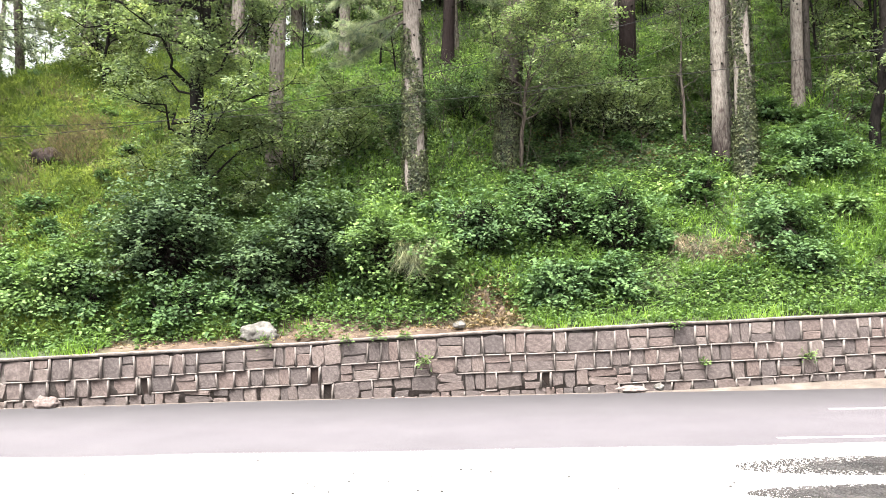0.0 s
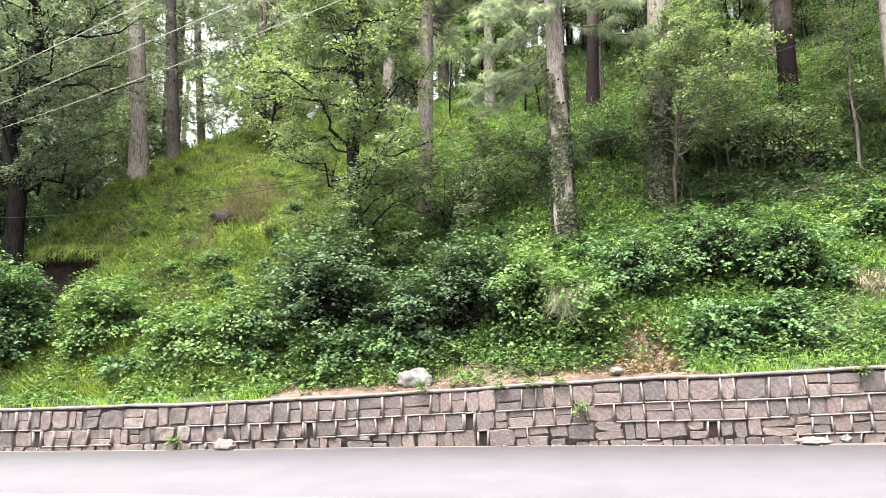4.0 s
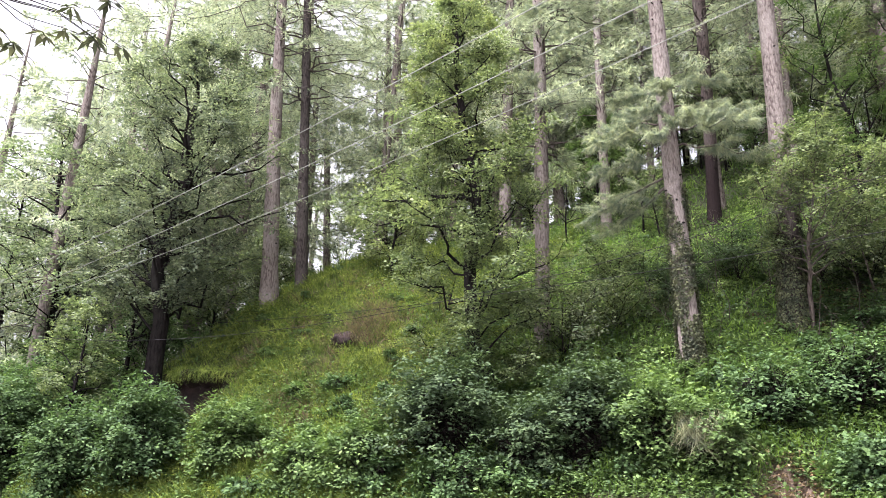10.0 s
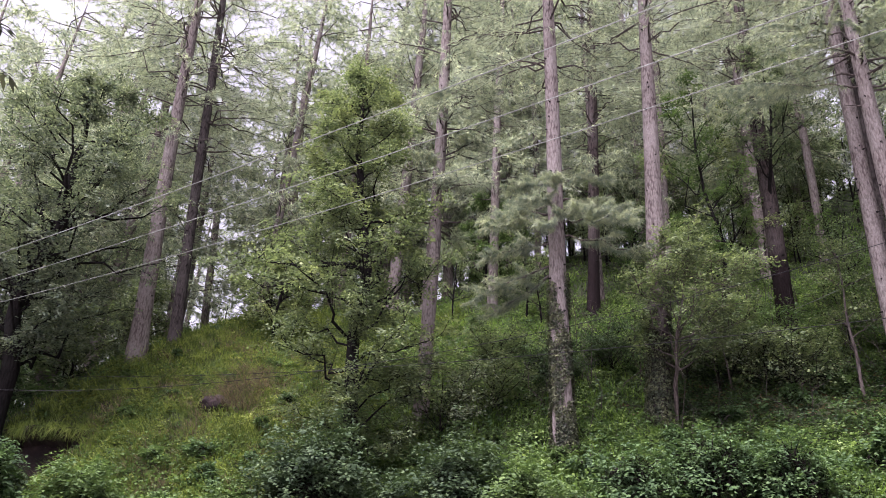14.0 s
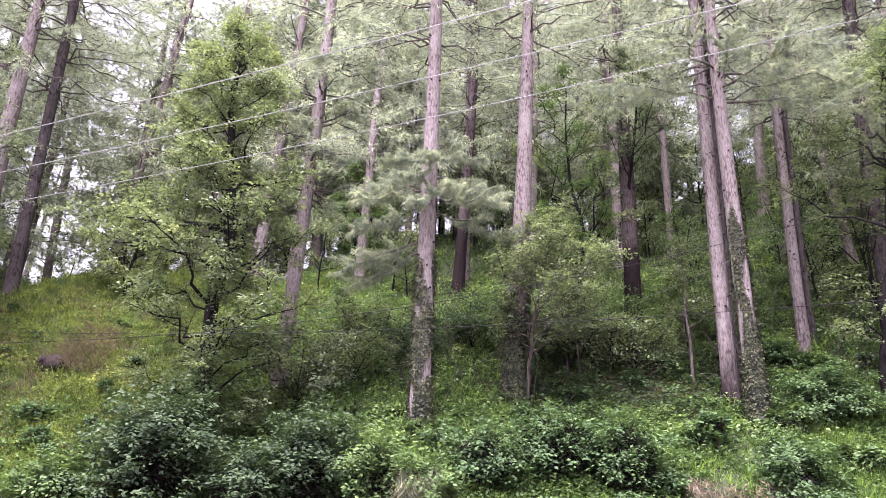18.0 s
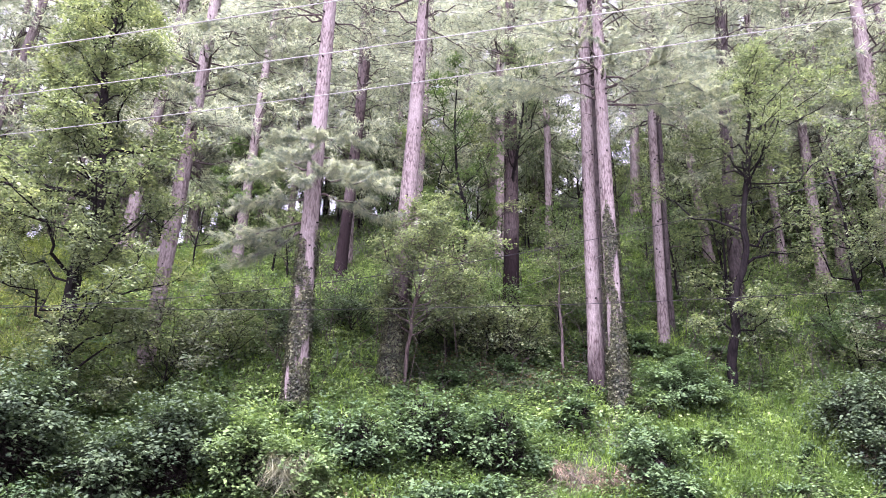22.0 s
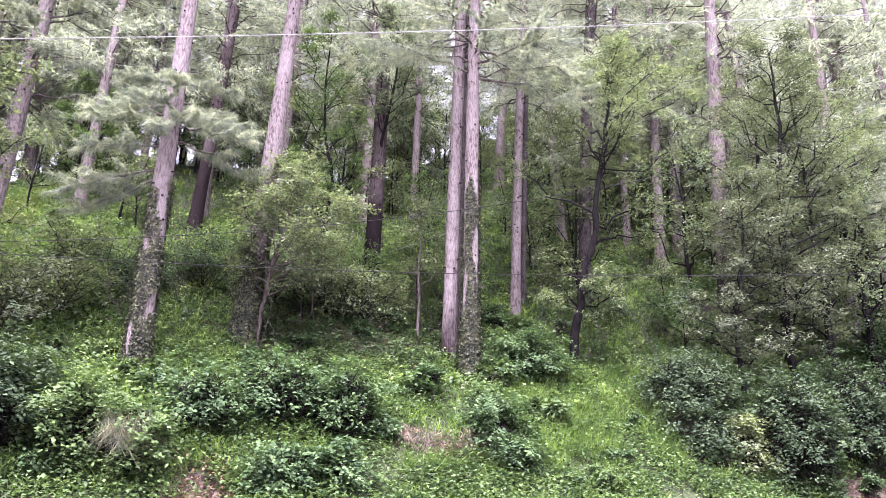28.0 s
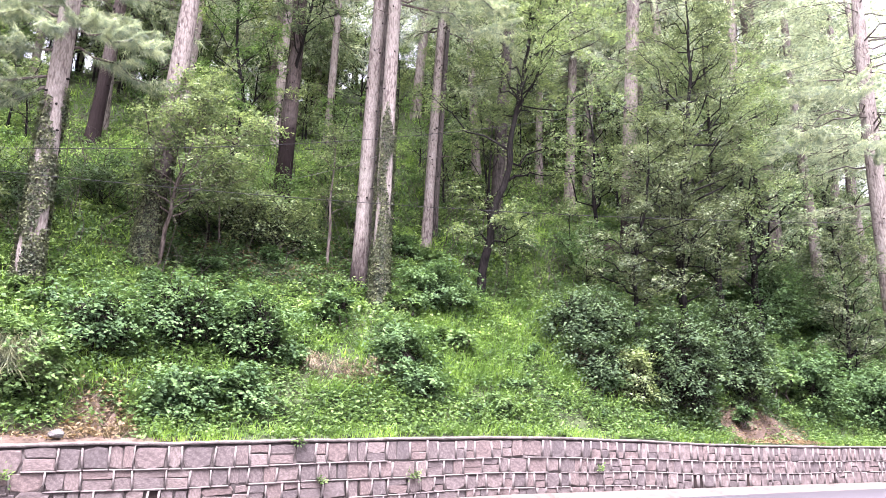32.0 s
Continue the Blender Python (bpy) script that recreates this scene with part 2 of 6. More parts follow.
def ground_material(name, base, patch, spots):
    """A ground cover with bare or gritty patches of their own ragged shape. spots: x, y, half-width, half-depth."""
    m, nt, bsdf, out = nodes_of(name)
    cols = []
    for lo, mid, hi in (base, patch):
        big = tex(nt, "ShaderNodeTexNoise", 0.9, detail=5.0)
        small = tex(nt, "ShaderNodeTexNoise", 30.0, detail=5.0, rough=0.7)
        c = ramp(nt, big.outputs[0], [(0.3, lo), (0.5, mid), (0.72, hi)]).outputs[0]
        g = ramp(nt, small.outputs[0], [(0.3, (0.65, 0.65, 0.65)), (0.7, (1.2, 1.2, 1.2))])
        cols.append(mixed(nt, c, g.outputs[0], 1.0, "MULTIPLY"))
    rag = tex(nt, "ShaderNodeTexNoise", 1.3, detail=6.0)
    co = nt.nodes.new("ShaderNodeTexCoord")
    col = cols[0]
    for x, y, rx, ry in spots:
        mp = nt.nodes.new("ShaderNodeMapping")
        mp.inputs["Location"].default_value = (-x / rx, -y / ry, 0)
        mp.inputs["Scale"].default_value = (1 / rx, 1 / ry, 0)
        nt.links.new(co.outputs["Object"], mp.inputs["Vector"])
        ln = nt.nodes.new("ShaderNodeVectorMath")
        ln.operation = "LENGTH"
        nt.links.new(mp.outputs[0], ln.inputs[0])
        ad = nt.nodes.new("ShaderNodeMath")
        ad.operation = "MULTIPLY_ADD"
        ad.inputs[1].default_value = 1.2
        nt.links.new(rag.outputs[0], ad.inputs[0])
        nt.links.new(ln.outputs["Value"], ad.inputs[2])
        mr = nt.nodes.new("ShaderNodeMapRange")
        mr.inputs["From Min"].default_value = 1.45
        mr.inputs["From Max"].default_value = 1.75
        mr.inputs["To Min"].default_value = 1.0
        mr.inputs["To Max"].default_value = 0.0
        nt.links.new(ad.outputs[0], mr.inputs["Value"])
        col = mixed(nt, col, cols[1], mr.outputs[0])
    nt.links.new(col, bsdf.inputs["Base Color"])
    bsdf.inputs["Roughness"].default_value = 0.92
    bsdf.inputs["Specular IOR Level"].default_value = 0.2
    nb = tex(nt, "ShaderNodeTexNoise", 12.0, detail=6.0, rough=0.7)
    bumped(nt, bsdf, nb.outputs[0], 0.8, 0.05)
    return m


EARTH = ((0.032, 0.022, 0.016), (0.062, 0.043, 0.032), (0.098, 0.073, 0.056))
M_SOIL = ground_material("mossy_hill_soil", ((0.012, 0.017, 0.007), (0.024, 0.034, 0.0125), (0.04, 0.05, 0.02)), EARTH,
                         [(-3.0, 15.3, 4.6, 1.0), (0.5, 16.1, 0.6, 1.0), (21.0, 17.6, 1.8, 0.8)])
M_DUST = ground_material("pale_gravel_dust", ((0.30, 0.285, 0.28), (0.36, 0.343, 0.335), (0.42, 0.40, 0.395)), ((0.016, 0.0155, 0.0155), (0.03, 0.0285, 0.0285), (0.06, 0.057, 0.056)),
                         [(5.9, 7.75, 2.5, 0.62), (9.5, 7.2, 3.3, 1.4), (4.2, 6.7, 1.3, 0.26), (-0.4, 6.1, 0.35, 0.2)])
M_EARTH = mineral_material("bare_earth", (0.0385, 0.0303, 0.0248), (0.066, 0.0534, 0.0451), (0.099, 0.0836, 0.0726), 2.0, 30.0)
# red earth taken near black, so that hollows and undercuts look shaded
M_RED_EARTH = mineral_material("shade_darkened_red_earth", (0.004, 0.0022, 0.0018), (0.011, 0.006, 0.0048), (0.024, 0.0135, 0.0105), 3.0, 18.0, bump=1.0)
M_BOULDER = mineral_material("pale_boulder", (0.0384, 0.0361, 0.0325), (0.0631, 0.0586, 0.0532), (0.1353, 0.1287, 0.1222), 5.0, 30.0, bump=0.9)
M_HEAP = mineral_material("grey_heap_earth", (0.0351, 0.0294, 0.0268), (0.0597, 0.0519, 0.0477), (0.0878, 0.0786, 0.073), 2.5, 30.0, bump=1.0)
M_GRIT = mineral_material("grey_grit", (0.012, 0.0112, 0.0112), (0.026, 0.0245, 0.0245), (0.052, 0.049, 0.049), 3.0, 30.0, per_piece=0.35)
M_PAINT = mineral_material("worn_road_paint", (0.3, 0.3, 0.295), (0.48, 0.48, 0.475), (0.6, 0.6, 0.59), 6.0, 60.0)
M_CABLE = plain_material("cable_aluminium", (0.15, 0.16, 0.14), 0.6, 0.0)
M_CABLE_DARK = plain_material("cable_black", (0.012, 0.012, 0.012), 0.8)


# ---------------------------------------------------------------- building helpers
def mesh_from(name, verts, faces, material, smooth=False):
    """verts: n x 3; faces: m x 3 or m x 4 index array."""
    verts = np.asarray(verts, np.float32)
    faces = np.asarray(faces, np.int32)
    me = bpy.data.meshes.new(name)
    n, k = faces.shape
    me.vertices.add(len(verts))
    me.vertices.foreach_set("co", verts.ravel())
    me.loops.add(n * k)
    me.loops.foreach_set("vertex_index", faces.ravel())
    me.polygons.add(n)
    me.polygons.foreach_set("loop_start", np.arange(0, n * k, k, dtype=np.int32))
    me.polygons.foreach_set("loop_total", np.full(n, k, np.int32))
    if smooth:
        me.polygons.foreach_set("use_smooth", np.ones(n, dtype=bool))
    me.update(calc_edges=True)
    me.materials.append(material)
    return me


def part(name, me, parent, label=""):
    ob = new(name, me)
    ob.parent = parent
    if label:
        tagged(ob, label)
    return ob


def thing(name, place, label, category, group="", kind=""):
    ob = new(name)
    ob.location = place
    ob.empty_display_size = 0.2
    return tagged(ob, label, category, group, kind)


def interp(x, xs, ys):
    return float(np.interp(x, xs, ys))


def smooth01(a, b, v):
    u = min(1.0, max(0.0, (v - a) / (b - a)))
    return u * u * (3 - 2 * u)


def wall_y(x):
    return interp(x, [-90, -20, -15, -9, -4, 0, 9, 30, 90], [13.0, 13.7, 13.9, 14.3, 14.85, 15.0, 15.4, 17.0, 21.0])


def wall_z(x):
    return interp(x, [-90, -15.5, -9, -4.4, -0.5, 2, 4.5, 7, 9, 11.5, 14, 17, 21, 90],
                  [0.9, 0.92, 0.98, 1.11, 1.28, 1.33, 1.40, 1.47, 1.52, 1.53, 1.49, 1.41, 1.38, 1.4])


def edge_x(y):
    """The left edge of the spur, past which the ground falls into a gully."""
    return interp(y, [0, 18, 26.5, 32, 45, 90], [-19.3, -19.0, -15.6, -11.5, -6, 10])


def verge_z(x):
    return 0.18 * smooth01(3, 10, x)


def bank(x):
    """Height of the cut earth bank a few steps behind the wall."""
    return max(h * (1 - smooth01(w * 0.6, w, abs(x - c))) for c, w, h in ((-4.6, 1.6, 0.3), (6.4, 1.7, 0.22), (15.4, 1.5, 0.7)))


def scar(x):
    """Depth of the undercut where the spur's turf has broken away."""
    return 1.9 * (1 - smooth01(0.7, 1.9, abs(x + 17.0 + 0.35 * noise.noise(Vector((x * 2.0, 1, 0))))))


def hill(x, y):
    s = y - wall_y(x)
    if s < 0:
        return verge_z(x) * smooth01(-0.8, -0.1, s)
    k = 0.75 + 0.18 * smooth01(6, 16, -x) + 0.27 * smooth01(7, 22, x)
    z = wall_z(x) + 0.15 * min(s, 1) + k * max(0, min(s, 26) - 1) + 0.1 * max(0, min(s - 26, 60))
    # the spur rounds off above its steep face
    z -= 0.27 * smooth01(5.5, 11, -x) * max(0, min(s, 26) - 10)
    d = edge_x(y) - x
    if d > 0:
        low = min(z, wall_z(x) + 0.25 * min(s, 30))
        z = max(z - (0.12 * d * d if d < 4 else 1.92 + 0.96 * (d - 4)), low)
    z += bank(x) * smooth01(2.3, 2.65, s) * (1 - smooth01(2.65, 5.5, s))
    z -= scar(x) * smooth01(3.2, 5.3, s) * (1 - smooth01(5.62, 5.76, s + 0.12 * math.sin(x * 5)))
    z += 0.12 * smooth01(1, 4, s) * (noise.noise(Vector((x * 0.5, y * 0.5, 0))) + 0.5 * noise.noise(Vector((x * 1.3, y * 1.3, 4))))
    return z


def tube(points, radii, sides=8, wobble=0.0, seed=0):
    """A tapered tube along points: verts and quads, with a closed tip."""
    pts = np.asarray(points, float)
    n = len(pts)
    tang = np.gradient(pts, axis=0)
    tang /= np.linalg.norm(tang, axis=1)[:, None] + 1e-9
    ref = np.array([0.0, 1.0, 0.03])
    if abs(tang[0] @ ref) > 0.9:
        ref = np.array([1.0, 0.0, 0.05])
    u = np.cross(tang, ref)
    u /= np.linalg.norm(u, axis=1)[:, None] + 1e-9
    v = np.cross(tang, u)
    a = np.linspace(0, 2 * np.pi, sides, endpoint=False)
    rad = np.asarray(radii, float)[:, None] * np.ones((n, sides))
    if wobble:
        rng = np.random.default_rng(seed)
        col = 1 + wobble * rng.standard_normal(sides)
        rad = rad * col[None, :] * (1 + 0.5 * wobble * rng.standard_normal((n, sides)))
    verts = pts[:, None, :] + rad[..., None] * (np.cos(a)[None, :, None] * u[:, None, :] + np.sin(a)[None, :, None] * v[:, None, :])
    i, j = np.meshgrid(np.arange(n - 1), np.arange(sides), indexing="ij")
    j2 = (j + 1) % sides
    faces = np.stack([i * sides + j, i * sides + j2, (i + 1) * sides + j2, (i + 1) * sides + j], -1).reshape(-1, 4)
    return verts.reshape(-1, 3), faces


def joined(pieces):
    verts, faces, o = [], [], 0
    for v, f in pieces:
        verts.append(v)
        faces.append(f + o)
        o += len(v)
    return np.concatenate(verts), np.concatenate(faces)


def unit(v):
    return v / (np.linalg.norm(v, axis=-1, keepdims=True) + 1e-9)


def leaves(places, ways, normals, length, width, fold=0.16):
    """Leaves as folded lozenges of four corners: base, side, tip, side."""
    ways = unit(ways)
    side = unit(np.cross(ways, normals))
    up = np.cross(side, ways)
    L, W = length[:, None], width[:, None]
    b = places
    t = places + ways * L
    m = places + ways * L * 0.45
    l = m - side * W * 0.5 + up * W * fold
    r = m + side * W * 0.5 + up * W * fold
    verts = np.stack([b, r, t, l], 1).reshape(-1, 3)
    faces = np.arange(len(verts)).reshape(-1, 4)
    return verts, faces


def blades(places, tips, width, rng):
    """Needles and grass: thin triangles from a place to a tip."""
    n = len(places)
    d = tips - places
    s = unit(np.cross(d, rng.standard_normal((n, 3)))) * (width[:, None] * 0.5)
    verts = np.stack([places - s, places + s, tips], 1).reshape(-1, 3)
    return verts, np.arange(3 * n).reshape(-1, 3)


def clumps_in(blobs, per_m2, rng, shell=0.55, lobes=14, ragged=False):
    """Clump centres along twigs that fan out from the middle of each leafy mass: uneven sprays with gaps between."""
    out, outward = [], []
    for cx, cy, cz, rx, ry, rz in blobs:
        axes = np.array([rx, ry, rz])
        n = max(12, int(per_m2 * 4 * math.pi * ((rx * ry + rx * rz + ry * rz) / 3)))
        m = max(5, n // 7)
        d = unit(rng.standard_normal((m, 3)) + np.array([0, -0.15, 0.25]))
        ln = rng.uniform(0.5, 1.18, m) if ragged else rng.uniform(0.7, 1.08, m)
        pick = rng.integers(0, m, n)
        k = rng.uniform(shell * 0.55, 1.0, n) ** 0.8
        q = d[pick] * (ln[pick] * k)[:, None] + rng.standard_normal((n, 3)) * 0.06
        q[:, 2] -= 0.1 * (ln[pick] * k) ** 2
        out.append(np.array([cx, cy, cz]) + q * axes)
        outward.append(unit(d[pick] + rng.standard_normal((n, 3)) * 0.25))
    return np.concatenate(out), np.concatenate(outward)


def leaf_crown(blobs, rng, clumps=7.0, per_clump=22, spread=0.22, size=0.10, slim=0.55, droop=0.25, shell=0.55, lobes=14, ragged=False, hollow=0.0):
    """Sprays of leaves: each clump is a loose flat whorl round a twig's end, tilted outwards."""
    c, o = clumps_in(blobs, clumps, rng, shell, lobes, ragged)
    if hollow:
        stay = (o[:, 2] > -0.12) | (rng.uniform(0, 1, len(c)) > hollow)
        c, o = c[stay], o[stay]
    return sprays(c, o, rng, per_clump, spread, size, slim, droop), c


def sprays(c, o, rng, per_clump, spread, size, slim=0.55, droop=0.25):
    """Loose whorls of leaves round the twig ends c, tilted the way o points."""
    n = len(c) * per_clump
    cen = np.repeat(c, per_clump, 0)
    out = np.repeat(o, per_clump, 0)
    a = rng.uniform(0, 6.283, n)
    flat = np.stack([np.cos(a), np.sin(a), rng.normal(-droop, 0.3, n)], 1)
    reach = spread * rng.uniform(0.1, 1.0, n) ** 0.7
    tilt = np.repeat(rng.standard_normal((len(c), 3)) * 0.25, per_clump, 0) + out * np.array([0.8, 0.8, 0.25])
    p = cen + flat * reach[:, None] * np.array([1, 1, 0.6]) + rng.standard_normal((n, 3)) * spread * 0.18
    p[:, 2] -= (tilt[:, 0] * flat[:, 0] + tilt[:, 1] * flat[:, 1]) * reach * 0.8
    way = flat + out * 0.25 + rng.standard_normal((n, 3)) * 0.25
    nor = np.array([0, 0, 1.0]) + tilt + rng.standard_normal((n, 3)) * 0.16
    L = size * rng.uniform(0.6, 1.35, n)
    return leaves(p, way, nor, L, L * slim * rng.uniform(0.8, 1.2, n))


def limb_path(a, b, rng, steps=6, sag=0.0, jitter=0.06):
    a, b = np.asarray(a, float), np.asarray(b, float)
    u = np.linspace(0, 1, steps)[:, None]
    p = a + (b - a) * u
    ln = np.linalg.norm(b - a)
    p[1:-1] += rng.standard_normal((steps - 2, 3)) * jitter * ln * 0.5
    p[:, 2] += sag * ln * np.sin(u[:, 0] * np.pi)
    return p


# ---------------------------------------------------------------- ground, road, wall
def build_ground():
    xs = np.concatenate([[-900, -400, -200, -120, -80, -60, -45, -36], np.arange(-30, 46, 0.5), [48, 52, 58, 66, 80, 110, 200, 400, 900]])
    ss = np.concatenate([[-900, -300, -120, -60, -30, -20, -14, -10, -8, -6, -4, -2, -1, -0.8, -0.5, -0.3, -0.1, 0.14, 0.18], np.arange(0.4, 2.2, 0.3), np.arange(2.2, 3.0, 0.1), np.arange(3.0, 5.3, 0.4), np.arange(5.34, 6.0, 0.06), np.arange(6.2, 14, 0.4),
                         np.arange(14, 40, 1.0), [44, 50, 60, 80, 120, 200, 400, 900]])
    verts = []
    for s in ss:
        for x in xs:
            y = wall_y(x) + s
            if s < 0.16:
                z = verge_z(x) * smooth01(-0.8, -0.1, s) if s > -2 else 0.0
            elif s < 0.2:
                z = wall_z(x) - 0.05
            else:
                z = hill(x, y)
                if x < -60:
                    z = min(z, 18)
            verts.append((x, y, z))
    nx = len(xs)
    i, j = np.meshgrid(np.arange(len(ss) - 1), np.arange(nx - 1), indexing="ij")
    f = np.stack([i * nx + j, i * nx + j + 1, (i + 1) * nx + j + 1, (i + 1) * nx + j], -1).reshape(-1, 4)
    me = mesh_from("ground", verts, f, M_DUST, True)
    me.materials.append(M_SOIL)
    me.materials.append(M_EARTH)
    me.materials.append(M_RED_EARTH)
    row = np.repeat(np.arange(len(ss) - 1), nx - 1)
    colx = np.tile(xs[:-1], len(ss) - 1)
    idx = np.where(ss[row] >= 0.17, 1, 0)
    idx = np.where((ss[row] >= -0.85) & (ss[row] < 0.17), 2, idx)
    # cut and torn faces get the near-black earth, their hollow shade in its colour
    cut = np.array([bank(x) > 0.25 for x in xs[:-1]])
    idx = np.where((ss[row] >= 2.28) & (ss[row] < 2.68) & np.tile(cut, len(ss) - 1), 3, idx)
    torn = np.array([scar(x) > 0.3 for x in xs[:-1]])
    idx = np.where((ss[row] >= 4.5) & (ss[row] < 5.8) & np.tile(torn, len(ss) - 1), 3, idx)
    me.polygons.foreach_set("material_index", idx.astype(np.int32))
    tagged(new("ground", me), "pale dusty forecourt rising to a steep grassy wooded hillside", "ground", kind="structure")


build_ground()


def strip(name, x0, x1, step, y_near, y_far, z0, z1, material, label, category="road", kind="structure"):
    """A slab that follows the road between two lines given as functions of x."""
    xs = np.arange(x0, x1 + step * 0.5, step)
    v = []
    for x in xs:
        for y, z in ((y_near(x), z0), (y_near(x), z1), (y_far(x), z1), (y_far(x), z0)):
            v.append((x, y, z))
    n = len(xs)
    f = []
    for i in range(n - 1):
        for k in range(3):
            a = i * 4 + k
            f.append((a, a + 4, a + 5, a + 1))
    me = mesh_from(name, v, np.array(f)[:, ::-1], material)
    return tagged(new(name, me), label, category, kind=kind)


strip("road", -300, 300, 1.0, lambda x: 9.05 + 0.05 * math.sin(x * 1.7) + 0.03 * math.sin(x * 4.1), lambda x: wall_y(x) - 0.42 - 0.25 * smooth01(2, 9, x), -0.2, 0.03,
      M_ASPHALT, "worn pale grey asphalt mountain road with a ragged edge")


def extruded(xs, profile):
    """A closed profile (list of y, z) carried along x."""
    v, f = [], []
    k = len(profile(xs[0]))
    for x in xs:
        v.extend((x, y, z) for y, z in profile(x))
    for i in range(len(xs) - 1):
        for j in range(k):
            a, b = i * k + j, i * k + (j + 1) % k
            f.append((a, a + k, b + k, b))
    return np.array(v, float), np.array(f)


def core_profile(x):
    y, z = wall_y(x), wall_z(x)
    return [(y, -0.2), (y + 0.03, z - 0.07), (y + 0.34, z - 0.07), (y + 0.34, -0.2)]


def coping_profile(x):
    y, z = wall_y(x) + 0.008 * noise.noise(Vector((x * 2.7, 5, 0))), wall_z(x) + 0.022 * noise.noise(Vector((x * 0.8, 0, 0))) + 0.008 * noise.noise(Vector((x * 4.1, 3, 0)))
    return [(y - 0.022, z - 0.06), (y - 0.026, z - 0.012), (y - 0.018, z), (y + 0.38, z + 0.004), (y + 0.38, z - 0.07)]


wall_xs = np.concatenate([np.arange(-60, -20, 0.5), np.arange(-20, 36, 0.12), np.arange(36, 60.1, 0.5)])
wall = tagged(new("wall_roadside", mesh_from("wall_roadside", *extruded(wall_xs, core_profile), M_JOINT)),
              "weathered squared-stone retaining wall with raised cement pointing", "retaining wall", kind="structure")
part("coping", mesh_from("coping", *extruded(wall_xs, coping_profile), M_COPING), wall, "grey cement coping along the wall top")

WEEPS = [-6.5, -2.7, 1.75, 16.4, 18.6, 23.1, -14.5, -12.8]


def stone_mesh(seed):
    """One squared stone, 1 x 1 on its face, pillowed and chipped; depth towards -y."""
    r = random.Random(seed)
    ring = [(-0.5, -0.5), (0, -0.5), (0.5, -0.5), (0.5, 0), (0.5, 0.5), (0, 0.5), (-0.5, 0.5), (-0.5, 0)]
    lo = 0.74 if seed >= 9 else 0.88
    k = [(r.uniform(lo, 1.02) * (0.92 if x and z else 1), r.uniform(lo, 1.02) * (0.92 if x and z else 1)) for x, z in ring]
    a = [(x * p, 0.0, z * q) for (x, z), (p, q) in zip(ring, k)]
    ring = [(x * p, z * q) for (x, z), (p, q) in zip(ring, k)]
    b = [(x * r.uniform(0.84, 0.96), r.uniform(-1.05, -0.6), z * r.uniform(0.82, 0.95)) for x, z in ring]
    v = a + b + [(r.uniform(-0.25, 0.25), r.uniform(-0.95, -0.6), r.uniform(-0.25, 0.25))]
    f = [(i, (i + 1) % 8, 8 + (i + 1) % 8, 8 + i) for i in range(8)]
    me = bpy.data.meshes.new("stone")
    me.from_pydata(v, [], [tuple(q) for q in f] + [(8 + i, 8 + (i + 1) % 8, 16) for i in range(8)])
    me.materials.append(M_STONE)
    return me, np.array(v), f + [(8 + i, 8 + (i + 1) % 8, 16, 16) for i in range(8)]


STONES = [stone_mesh(i) for i in range(14)]


def fall(x):
    """Slope of the wall's courses along the road."""
    return (wall_z(x + 0.4) - wall_z(x - 0.4)) / 0.8


